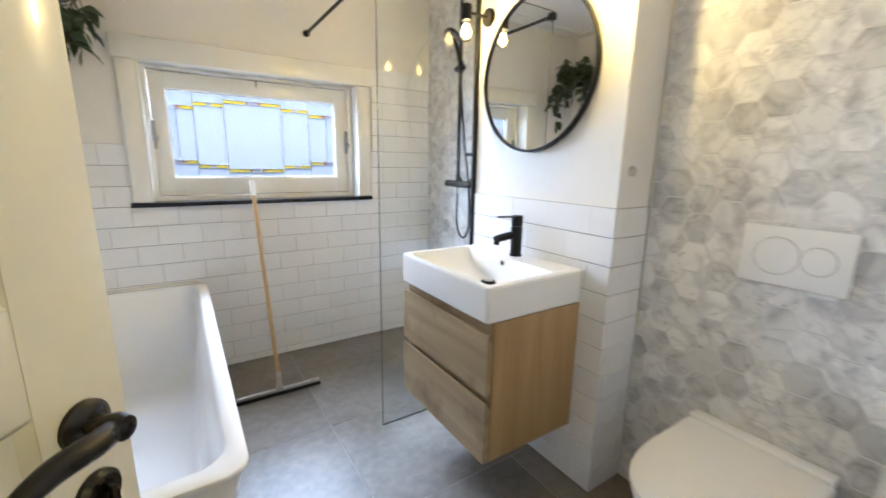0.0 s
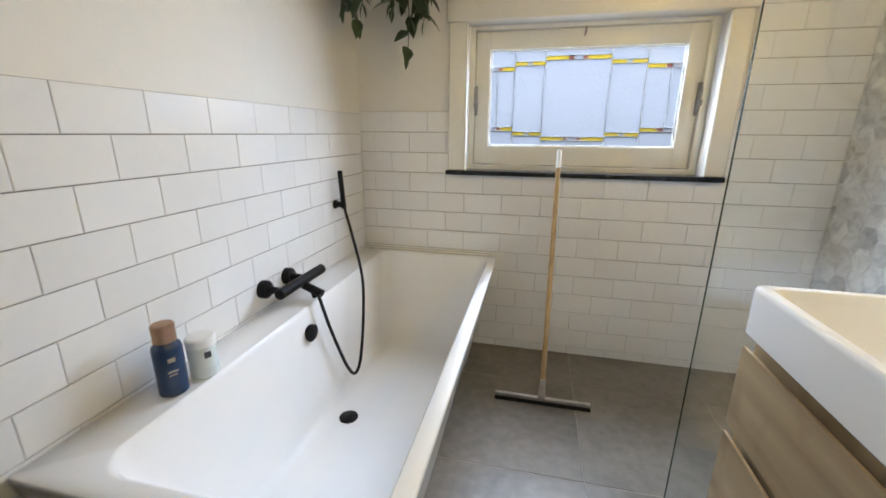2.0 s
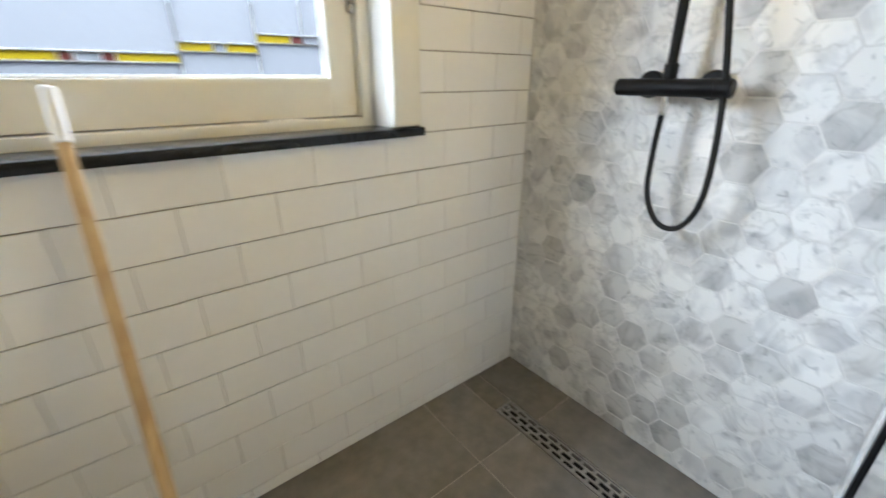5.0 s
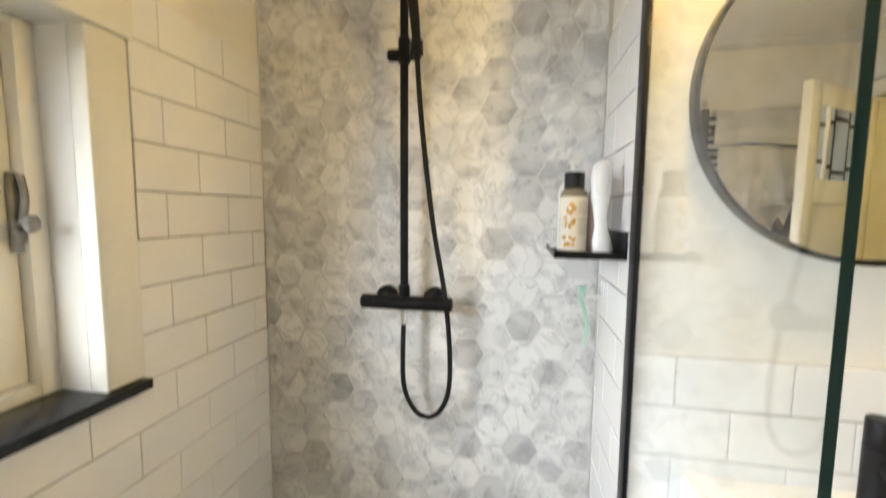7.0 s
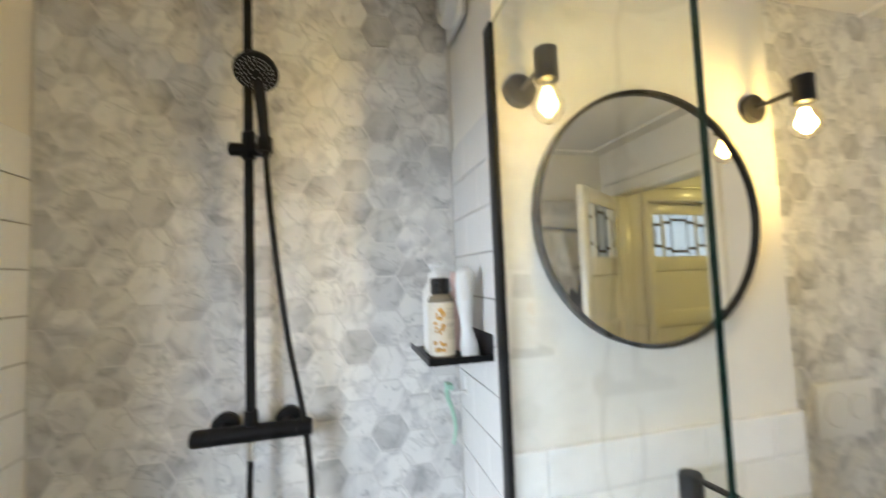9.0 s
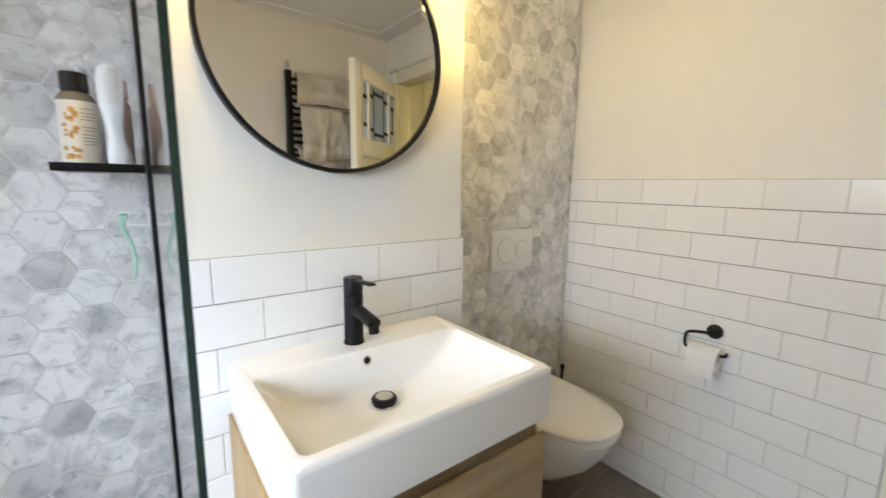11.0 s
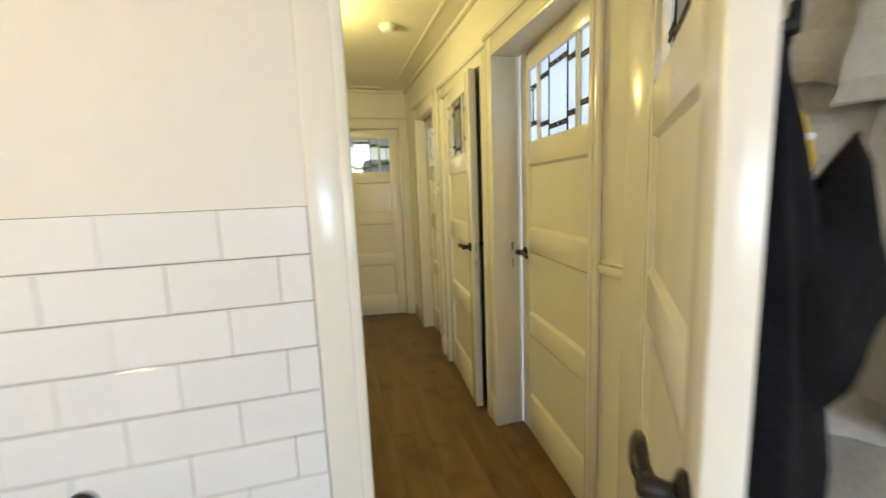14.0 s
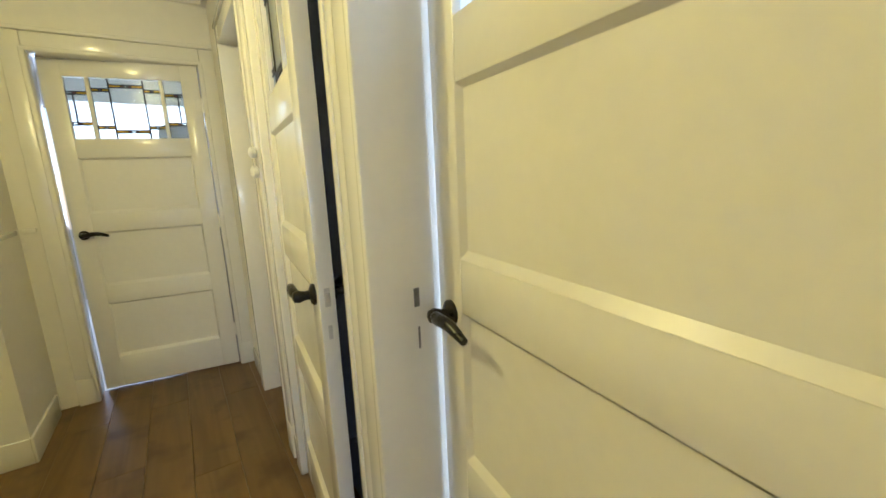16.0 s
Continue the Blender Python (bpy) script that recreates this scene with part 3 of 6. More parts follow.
# ---- doors ----
def leaded(parent, lights, z0, z1, y, amber, came, pane_t=0.005, clear=None, metal=None, ruby=None):
    """Leaded panes: lights are (x0, x1, columns); a column is (a, b, band, kind), in parts of the light's width and height."""
    bl = bmesh.new()
    hgt = z1 - z0
    clear = clear or M_CLEARPANE

    def pane(x0, x1, v0, v1, material, label):
        b = bmesh.new()
        box(b, min(x0, x1), max(x0, x1), y - pane_t / 2, y + pane_t / 2, z1 - v1 * hgt, z1 - v0 * hgt)
        ob = part("pane", b, material, parent, label, local=True)
        ob.visible_shadow = False

    def lead(x0, x1, v0, v1):
        c = came / 2
        xa, xb = sorted((x0, x1))
        box(bl, xa - c, xb + c, y - 0.006, y + 0.006, z1 - v1 * hgt - c, z1 - v0 * hgt + c, 0.0015, 1)

    for x0, x1, cols in lights:
        w = x1 - x0
        for a, b, band, kind in cols:
            xa, xb = x0 + a * w, x0 + b * w
            h = 0.04
            for top in (True, False):
                v0, v1 = (band, band + h) if top else (1 - band - h, 1 - band)
                pane(xa, xb, 0 if top else v1, v0 if top else 1, clear, "")
                if kind == "mid":
                    cuts = [(0, 0.36, 0), (0.36, 0.43, 1), (0.43, 0.57, 2), (0.57, 0.64, 1), (0.64, 1, 0)]
                elif kind == "side":
                    cuts = [(0, 0.42, 0), (0.42, 0.58, 2), (0.58, 1, 0)]
                elif kind == "first":
                    cuts = [(0, 0.3, 2), (0.3, 0.48, 1), (0.48, 1, 0)]
                else:
                    cuts = [(0, 0.52, 0), (0.52, 0.7, 1), (0.7, 1, 2)]
                for c0, c1, k in cuts:
                    if kind in ("first", "last") and k == 2:
                        continue
                    pane(xa + c0 * (xb - xa), xa + c1 * (xb - xa), v0, v1, (amber, ruby or M_BROWNPANE, clear)[k], ("amber glass", "dark red glass", "")[k])
                    lead(xa + c1 * (xb - xa), xa + c1 * (xb - xa), v0, v1)
                lead(xa, xb, v0, v0)
                lead(xa, xb, v1, v1)
            m0, m1 = band + h, 1 - band - h
            if kind == "first":
                xm = xa + 0.3 * (xb - xa)
                pane(xm, xb, m0, m1, clear, "")
                pane(xa, xm, band, 1 - band, clear, "")
                lead(xm, xm, band, 1 - band)
            elif kind == "last":
                xm = xa + 0.7 * (xb - xa)
                pane(xa, xm, m0, m1, clear, "")
                pane(xm, xb, band, 1 - band, clear, "")
                lead(xm, xm, band, 1 - band)
            else:
                pane(xa, xb, m0, m1, clear, "")
            if a > 0.001:
                lead(xa, xa, 0, 1)
    part("lead_came", bl, metal or M_LEAD, parent, "thin lead strips between the panes", local=True)


def lever(parent, x, z, side, towards, keyhole=True):
    """A lever on its round rose, with a key rose under it; side: which face; towards: the way the lever points along x."""
    s = side
    bm = bmesh.new()
    spun(bm, (x, s * 0.02, z), (0, s, 0), [(0, 0.027), (0.006, 0.027), (0.010, 0.022), (0.014, 0.012), (0.042, 0.010)], 24)
    pts = [(x, s * 0.058, z), (x + towards * 0.03, s * 0.066, z + 0.004), (x + towards * 0.075, s * 0.066, z + 0.006), (x + towards * 0.125, s * 0.062, z - 0.010)]
    spun(bm, (x, s * 0.058, z), (0, s, 0), [(-0.014, 0.012), (0.0, 0.016), (0.012, 0.013), (0.016, 0.004)], 16)
    tube(bm, pts, lambda t: 0.0105 + 0.004 * math.sin(t * math.pi) - 0.003 * t, 12)
    h = part("door_handle", bm, M_HANDLE, parent, "dark bronze lever handle", local=True)
    if keyhole:
        bm = bmesh.new()
        spun(bm, (x, s * 0.02, z - 0.085), (0, s, 0), [(0, 0.026), (0.006, 0.026), (0.011, 0.021), (0.012, 0.006), (0.020, 0.005)], 24)
        box(bm, x - 0.002, x + 0.002, s * 0.04 - 0.008, s * 0.04 + 0.008, z - 0.10, z - 0.072, 0.001)
        part("key_rose", bm, M_HANDLE, parent, "dark bronze key rose", local=True)
    return h


def panel_door(name, hinge, angle, w, label, came=0.007, amber=None, height=1.955, handle_z=0.975, flip=1, z=0.012, clear=None, key=True):
    """An old panelled door with a leaded light: stiles, rails, three sunk panels. Local x runs from the hinge to the free edge."""
    d = thing(name, (*hinge, z), angle, label, "door", "", "structure")
    T = 0.02
    st = 0.095
    for x0, x1 in ((0, st), (w - st, w)):
        bm = bmesh.new()
        box(bm, x0, x1, -T, T, 0, height, 0.003)
        part("stile", bm, M_GLOSS, d, local=True)
    rails = [(0, 0.20), (0.545, 0.655), (0.985, 1.095), (1.415, 1.525), (1.86, height)]
    for z0, z1 in rails:
        bm = bmesh.new()
        box(bm, st - 0.001, w - st + 0.001, -T + 0.0008, T - 0.0008, z0, z1, 0.003)
        part("rail", bm, M_GLOSS, d, local=True)
    for (_, z0), (z1, _) in zip(rails[:3], rails[1:4]):
        bm = bmesh.new()
        box(bm, st - 0.004, w - st + 0.004, -0.007, 0.007, z0 - 0.004, z1 + 0.004)
        for s in (1, -1):
            # sloping bed moulding round the sunk panel
            for (xa, xb, za, zb, dx, dz) in ((st, w - st, z0, z0, 0, 0.017), (st, w - st, z1, z1, 0, -0.010), (st, st, z0, z1, 0.010, 0), (w - st, w - st, z0, z1, -0.010, 0)):
                if dz:
                    q = [(xa, s * 0.019, za), (xb, s * 0.019, za), (xb, s * 0.0065, za + dz), (xa, s * 0.0065, za + dz)]
                else:
                    q = [(xa, s * 0.019, za), (xa, s * 0.019, zb), (xa + dx, s * 0.0065, zb), (xa + dx, s * 0.0065, za)]
                bm.faces.new([bm.verts.new(p) for p in q])
        part("panel", bm, M_GLOSS, d, local=True)
    g0, g1 = st, w - st
    gw = g1 - g0
    mu = [(g0 + gw * 0.17, g0 + gw * 0.205), (g0 + gw * 0.795, g0 + gw * 0.83)]
    for a, b in mu:
        bm = bmesh.new()
        box(bm, a, b, -0.017, 0.017, 1.523, 1.862, 0.003)
        part("glazing_bar", bm, M_GLOSS, d, local=True)
    lights = [(g0, mu[0][0], [(0, 1, 0.23, "first")]),
              (mu[0][1], mu[1][0], [(0, 0.25, 0.17, "side"), (0.25, 0.75, 0.10, "mid"), (0.75, 1, 0.17, "side")]),
              (mu[1][1], g1, [(0, 1, 0.23, "last")])]
    leaded(d, lights, 1.525, 1.86, 0.0, amber or M_AMBERPANE, came, clear=clear)
    for s in (1, -1):
        lever(d, w - 0.052, handle_z, s, -1, key)
    bm = bmesh.new()
    box(bm, w - 0.001, w + 0.0015, -0.007, 0.007, handle_z - 0.022, handle_z + 0.024, 0.0005, 1)
    box(bm, w - 0.001, w + 0.006, -0.006, 0.006, handle_z - 0.012, handle_z + 0.012, 0.002, 1)
    box(bm, w - 0.001, w + 0.0015, -0.005, 0.005, handle_z - 0.105, handle_z - 0.070, 0.0005, 1)
    part("latch", bm, M_STEEL, d, "steel latch and bolt plate", local=True)
    for hz in (0.25, 1.0, 1.72):
        bm = bmesh.new()
        cyl(bm, (-0.006, flip * 0.022, hz - 0.045), (-0.006, flip * 0.022, hz + 0.045), 0.007, seg=12, bev=0.002)
        box(bm, -0.004, 0.03, flip * 0.020 - 0.0015, flip * 0.020 + 0.0015, hz - 0.04, hz + 0.04, 0.001, 1)
        part("hinge", bm, M_GLOSS, d, "painted hinge", local=True)
    return d


door_bath = panel_door("door_bathroom", (0.163, -2.628), 52.1, 0.73, "cream panelled bathroom door with a leaded light, standing ajar", flip=1, came=0.008, handle_z=0.950)
panel_door("door_side_room", (0.052, -2.94), -96.3, 0.779, "cream panelled hall door with a leaded amber and clear light, pushed slightly open", flip=-1, came=0.008, key=False)
panel_door("door_cupboard", (0.098, -4.65), 84.6, 0.715, "cream panelled cupboard door with a dark leaded light, standing ajar", flip=-1, came=0.008, key=False)
panel_door("door_back_room", (0.03, -5.508), 90.0, 0.626, "cream panelled hall door with a leaded light, closed", flip=-1, came=0.007, key=False)
panel_door("door_end", (0.216, -6.05), -8.5, 0.752, "cream panelled door at the hall's end with a leaded light, ajar", flip=1, came=0.007, amber=M_YELLOWPANE, key=False, clear=M_RIPPLED)

# lock keeps on the hall jambs
bm = bmesh.new()
box(bm, 0.034, 0.047, -3.7235, -3.7215, 0.995, 1.036, 0.0005, 1)
box(bm, 0.036, 0.041, -3.7235, -3.7215, 0.90, 0.95, 0.0005, 1)
solid("trim_strike_plate", bm, M_IRON, "worn iron strike plate on the door jamb", "strike plate")


# ---- bathroom window ----
win = thing("window_1", (1.15, 0.13, 1.02), 0, "cream top-hung window with leaded clear and amber panes, closed", "window", "", "structure")
bm = bmesh.new()
# last four boxes: unseen strips added behind the sash to block leaking light
for b in ((0.580, 0.612, 0.095, 0.19, 1.006, 1.724), (1.692, 1.730, 0.095, 0.19, 1.006, 1.724), (0.612, 1.692, 0.0952, 0.19, 1.700, 1.724), (0.612, 1.692, 0.0952, 0.19, 1.006, 1.036),
          (0.6125, 0.640, 0.1752, 0.188, 1.0365, 1.6995), (1.664, 1.6915, 0.1752, 0.188, 1.0365, 1.6995), (0.6405, 1.6635, 0.1752, 0.188, 1.672, 1.6995), (0.6405, 1.6635, 0.1752, 0.188, 1.0365, 1.064)):
    box(bm, *b, 0.003)
part("window_frame", bm, M_GLOSS, win)
bm = bmesh.new()
SX0, SX1, SZ0, SZ1 = 0.6135, 1.6905, 1.0385, 1.6975
GX0, GX1, GZ0, GZ1 = 0.688, 1.615, 1.136, 1.612
for b in ((SX0, GX0, SZ0, SZ1), (GX1, SX1, SZ0, SZ1), (GX0, GX1, SZ0, GZ0), (GX0, GX1, GZ1, SZ1)):
    box(bm, b[0], b[1], 0.122, 0.175, b[2], b[3], 0.003)
sash = part("sash", bm, M_GLOSS, win)
bm = bmesh.new()
for b in ((GX0 - 0.001, GX0 + 0.007, GZ0, GZ1), (GX1 - 0.007, GX1 + 0.001, GZ0, GZ1), (GX0, GX1, GZ0 - 0.001, GZ0 + 0.007), (GX0, GX1, GZ1 - 0.007, GZ1 + 0.001)):
    box(bm, b[0], b[1], 0.142, 0.156, b[2], b[3], 0.004, 1)
part("glazing_bead", bm, M_PLASTIC, sash)
glz = tagged(new("leaded_light"), "leaded panes of clear and amber glass")
glz.parent = win
glz.matrix_local = WM[win].inverted()
WM[glz] = Matrix()
leaded(glz, [(GX0, GX1, [(0, 0.135, 0.165, "first"), (0.135, 0.30, 0.115, "side"), (0.30, 0.645, 0.065, "mid"), (0.645, 0.825, 0.115, "side"), (0.825, 1, 0.165, "last")])],
       GZ0, GZ1, 0.162, M_WAMBER, 0.0026, clear=M_FROST, metal=M_PALELEAD, ruby=M_WRUBY)
for x, s in ((0.618, 1), (1.686, -1)):
    bm = bmesh.new()
    box(bm, x - 0.009, x + 0.009, 0.108, 0.122, 1.29, 1.44, 0.004)
    box(bm, x + s * 0.002 - 0.010, x + s * 0.002 + 0.010, 0.098, 0.110, 1.31, 1.335, 0.003)
    cyl(bm, (x, 0.108, 1.345), (x + s * 0.004, 0.074, 1.345), 0.007, seg=12)
    spun(bm, (x + s * 0.006, 0.070, 1.345), (0, 0, 1), [(-0.016, 0.006), (-0.008, 0.012), (0.006, 0.013), (0.016, 0.008)], 14)
    tube(bm, [(x, 0.100, 1.35), (x - s * 0.002, 0.092, 1.39), (x, 0.096, 1.435)], 0.006, 8)
    part("window_fastener", bm, M_IRON, win, "grey iron window fastener")
bm = bmesh.new()
box(bm, 1.142, 1.150, 0.108, 0.122, 1.668, 1.702, 0.002)
tube(bm, [(1.146, 0.108, 1.695), (1.143, 0.098, 1.68), (1.140, 0.100, 1.655)], 0.003, 8)
part("hook", bm, M_IRON, win, "small iron hook")
for x in (0.84, 1.48):
    bm = bmesh.new()
    box(bm, x - 0.045, x + 0.045, 0.10, 0.125, 1.026, 1.040, 0.004)
    part("hinge", bm, M_GLOSS, win, "painted hinge")
board("trim_window_casing", [(0.497, 0.583, -0.022, 0.10, 1.012, 1.715), (1.727, 1.808, -0.022, 0.10, 1.012, 1.715), (0.485, 1.822, -0.026, 0.10, 1.7155, 1.826), (0.578, 0.592, -0.024, 0.02, 1.012, 1.713), (1.719, 1.732, -0.024, 0.02, 1.012, 1.713)],
      "broad cream gloss casing round the window", bev=0.009)
board("window_sill", [(0.487, 1.810, -0.034, 0.12, 0.988, 1.011)], "polished black stone window sill", M_STONE, 0.003, "window sill")
board("trim_tile_edge", [(1.8105, 1.8155, -0.006, 0.008, 1.02, 1.755), (1.811, 1.826, -0.009, -0.003, 1.742, 1.758)], "thin metal tile edging", M_STEEL, 0.001)


# ---- tiling ----
TILES = {}


def tile_mesh(w, h, t=0.010, c=0.0018):
    key = (round(w, 4), round(h, 4), t)
    if key not in TILES:
        bm = bmesh.new()
        x, y = w / 2, h / 2
        lo = [(-x, -y, 0), (x, -y, 0), (x, y, 0), (-x, y, 0)]
        mid = [(a, b, t - c * 0.6) for a, b, _ in lo]
        top = [(a - math.copysign(c, a), b - math.copysign(c, b), t) for a, b, _ in lo]
        loft(bm, [lo, mid, top], cap0=False)
        TILES[key] = mesh_of(bm, M_TILE, 12)
    return TILES[key]


def tile_wall(parent, at, u, nrm, u0, u1, z0, first, last, h, w, even, holes=(), joint=0.0029, rng=random.Random(5)):
    """Metro tiles of h x w in half bond, rows first to last counted from z0; even: where the even rows have a joint."""
    U, N, Z = Vector(u), Vector(nrm), Vector((0, 0, 1))
    base = Vector(at)
    g = bmesh.new()
    def quad(a, b, c, d):
        g.faces.new([g.verts.new(base + U * p + Z * q + N * 0.0056) for p, q in ((a, c), (b, c), (b, d), (a, d))])
    for r in range(first, last):
        za, zb = max(0.0, z0 + r * h), z0 + (r + 1) * h
        if zb < 0.012:
            continue
        spans = [(u0, u1)]
        for h0, h1, hz0, hz1 in holes:
            if za < hz1 - 0.012 and zb > hz0 + 0.012:
                spans = [q for a, b in spans for q in ((a, min(b, h0)), (max(a, h1), b)) if q[1] - q[0] > 0.012]
        off = even + (r % 2) * w / 2
        for a, b in spans:
            quad(a, b, za, zb)
            k = math.floor((a - off) / w)
            while off + k * w < b - 0.006:
                x0, x1 = max(a, off + k * w), min(b, off + (k + 1) * w)
                k += 1
                if x1 - x0 < 0.012:
                    continue
                ob = new("tile", tile_mesh(x1 - x0 - joint * 0.55, zb - za - joint))
                p = base + U * ((x0 + x1) / 2) + Z * ((za + zb) / 2) + N * rng.uniform(-0.0002, 0.0005)
                e = [rng.uniform(-0.0022, 0.0022) for _ in range(2)]
                m = Matrix((U, Z, N)).transposed().to_4x4()
                ob.parent = parent
                ob.matrix_local = Matrix.Translation(p) @ m @ Euler((e[0], e[1], 0)).to_matrix().to_4x4()
    me = mesh_of(g, M_GROUT)
    ob = new("grout", me)
    ob.parent = parent
    return ob


def hexagon_wall(parent, at, u, nrm, u0, u1, z0, z1, f=0.095, joint=0.0032, limit=298, rng=random.Random(8)):
    """Marble hexagons with flat tops; f: flat to flat."""
    U, N, Z = Vector(u), Vector(nrm), Vector((0, 0, 1))
    base = Vector(at)
    W = f / math.cos(radians(30))
    g = bmesh.new()
    g.faces.new([g.verts.new(base + U * a + Z * b + N * 0.0064) for a, b in ((u0, z0), (u1, z0), (u1, z1), (u0, z1))])
    ob = new("grout", mesh_of(g, M_HEXGROUT))
    ob.parent = parent
    R = W / 2 - joint / 2 / math.cos(radians(30))
    M = Matrix((U, Z, N)).transposed().to_4x4()
    full = None
    cells = []
    nc, nr = int((u1 - u0) / (W * 0.75)) + 2, int((z1 - z0) / f) + 2
    for c in range(-1, nc):
        for r in range(-1, nr):
            cells.append((u0 + c * W * 0.75, z0 + (r + (0.5 if c % 2 else 0)) * f))
    cells.sort(key=lambda q: abs(q[1] - 1.15))
    rest, made = bmesh.new(), 0
    for cx, cz in cells:
        poly = [(R * math.cos(radians(60 * k)), R * math.sin(radians(60 * k))) for k in range(6)]
        cut = False
        for ax, lim, sg in ((0, u0 - cx + 0.001, 1), (0, u1 - cx - 0.001, -1), (1, z0 - cz + 0.001, 1), (1, z1 - cz - 0.001, -1)):
            out = []
            for p, q in zip(poly, poly[1:] + poly[:1]):
                dp, dq = sg * (p[ax] - lim), sg * (q[ax] - lim)
                if dp >= 0:
                    out.append(p)
                if (dp >= 0) != (dq >= 0):
                    t = dp / (dp - dq)
                    out.append((p[0] + t * (q[0] - p[0]), p[1] + t * (q[1] - p[1])))
                if dp < 0:
                    cut = True
            poly = out
            if len(poly) < 3:
                break
        if len(poly) < 3:
            continue
        ar = abs(sum(p[0] * q[1] - q[0] * p[1] for p, q in zip(poly, poly[1:] + poly[:1]))) / 2
        if ar < 0.00015:
            continue
        mx, my = sum(p[0] for p in poly) / len(poly), sum(p[1] for p in poly) / len(poly)

        def shape(bm, T=None):
            lo = [Vector((a, b, 0)) for a, b in poly]
            top0 = [Vector((a, b, 0.0072)) for a, b in poly]
            top = [Vector((mx + (a - mx) * 0.982, my + (b - my) * 0.982, 0.008)) for a, b in poly]
            if T is not None:
                lo, top0, top = [[T @ v for v in k] for k in (lo, top0, top)]
            loft(bm, [lo, top0, top], cap0=False)
        p = base + U * cx + Z * cz + N * rng.uniform(-0.0003, 0.0005)
        T = Matrix.Translation(p) @ M
        if made < limit:
            if cut or full is None:
                bm = bmesh.new()
                shape(bm)
                me = mesh_of(bm, M_HEX, 12)
                if not cut:
                    full = me
            else:
                me = full
            ob = new("hexagon_tile", me)
            ob.parent = parent
            ob.matrix_local = T
            made += 1
        else:
            shape(rest, T)
    if len(rest.verts):
        ob = new("hexagon_tiling", mesh_of(rest, M_HEX, 12))
        ob.parent = parent
        tagged(ob, "grey marble hexagon tiles", kind="stuff")


def floor_tiles(parent):
    """Large square floor tiles with a drain slot left free in the shower."""
    xs = [-0.02, 0.605, 1.203, 1.80, 2.275]
    ys = [0.008, -0.315, -0.91, -1.51, -2.11, -2.65]
    for i in range(len(xs) - 1):
        for k in range(len(ys) - 1):
            cells = [(xs[i], xs[i + 1], ys[k + 1], ys[k])]
            if i == 3 and k in (0, 1):
                a, b, c, d = cells[0]
                cells = [(a, 1.993, c, d), (2.077, b, c, d)]
                cells += [(1.993, 2.077, -0.187, d)] if k == 0 else [(1.993, 2.077, c, -0.858)]
            for a, b, c, d in cells:
                bm = bmesh.new()
                g = 0.0017
                box(bm, a + g, b - g, c + g, d - g, -0.004, 0.0, 0.0009, 1)
                ob = new("floor_tile", mesh_of(bm, M_FLOOR))
                ob.parent = parent


# ---- bath ----
bath = thing("bathtub", (0.4, -0.9, 0), 0, "white acrylic bathtub with a wide wall-side ledge and tapering apron", "bathtub")
BX0, BX1, BY0, BY1, RIM = 0.004, 0.782, -1.735, -0.028, 0.555
bm = bmesh.new()
loops = [rrect(0.004, 0.66, -1.59, -0.03, 0.0, (0.07, 0.004, 0.01, 0.07)),
         rrect(0.004, 0.70, -1.64, -0.03, 0.18, (0.07, 0.004, 0.01, 0.07)),
         rrect(0.004, 0.765, -1.715, -0.03, 0.49, (0.065, 0.004, 0.01, 0.065)),
         rrect(0.004, 0.776, -1.727, -0.03, 0.535, (0.062, 0.004, 0.01, 0.062)),
         rrect(0.004, 0.782, -1.733, BY1, 0.546, (0.062, 0.004, 0.01, 0.062)),
         rrect(0.004, 0.780, -1.732, BY1, 0.553, (0.060, 0.004, 0.01, 0.060)),
         rrect(0.006, 0.775, -1.727, BY1 - 0.003, RIM, (0.057, 0.004, 0.01, 0.057)),
         rrect(0.135, 0.742, -1.684, -0.062, RIM, (0.075, 0.06, 0.075, 0.075)),
         rrect(0.139, 0.737, -1.678, -0.068, RIM - 0.004, (0.075, 0.06, 0.075, 0.075)),
         rrect(0.145, 0.731, -1.670, -0.076, RIM - 0.016, (0.075, 0.06, 0.075, 0.075)),
         rrect(0.165, 0.700, -1.60, -0.13, 0.34, (0.09, 0.08, 0.09, 0.09)),
         rrect(0.180, 0.675, -1.49, -0.185, 0.17, (0.10, 0.09, 0.10, 0.10)),
         rrect(0.190, 0.660, -1.45, -0.21, 0.125, (0.10, 0.09, 0.10, 0.10)),
         rrect(0.215, 0.635, -1.41, -0.25, 0.104, (0.09, 0.08, 0.09, 0.09)),
         rrect(0.26, 0.59, -1.34, -0.32, 0.100, (0.07, 0.06, 0.07, 0.07))]
loft(bm, loops)
part("tub", bm, M_ACRYL, bath)
bm = bmesh.new()
spun(bm, (0.292, -0.90, 0.0985), (0, 0, 1), [(0, 0.037), (0.006, 0.037), (0.009, 0.033), (0.010, 0.012), (0.012, 0.004)], 28)
part("drain_cap", bm, M_BLACK, bath, "matt black drain cap")
bm = bmesh.new()
spun(bm, (0.150, -0.905, 0.462), (1, 0, -0.08), [(0, 0.030), (0.014, 0.034), (0.020, 0.033), (0.024, 0.028), (0.025, 0.004)], 28)
part("overflow_knob", bm, M_BLACK, bath, "matt black overflow knob")
board("trim_bath_seal", [(0.003, 0.74, -0.027, -0.002, 0.535, 0.561)], "cream sealing strip between bath and tiles", M_GLOSS, 0.004)

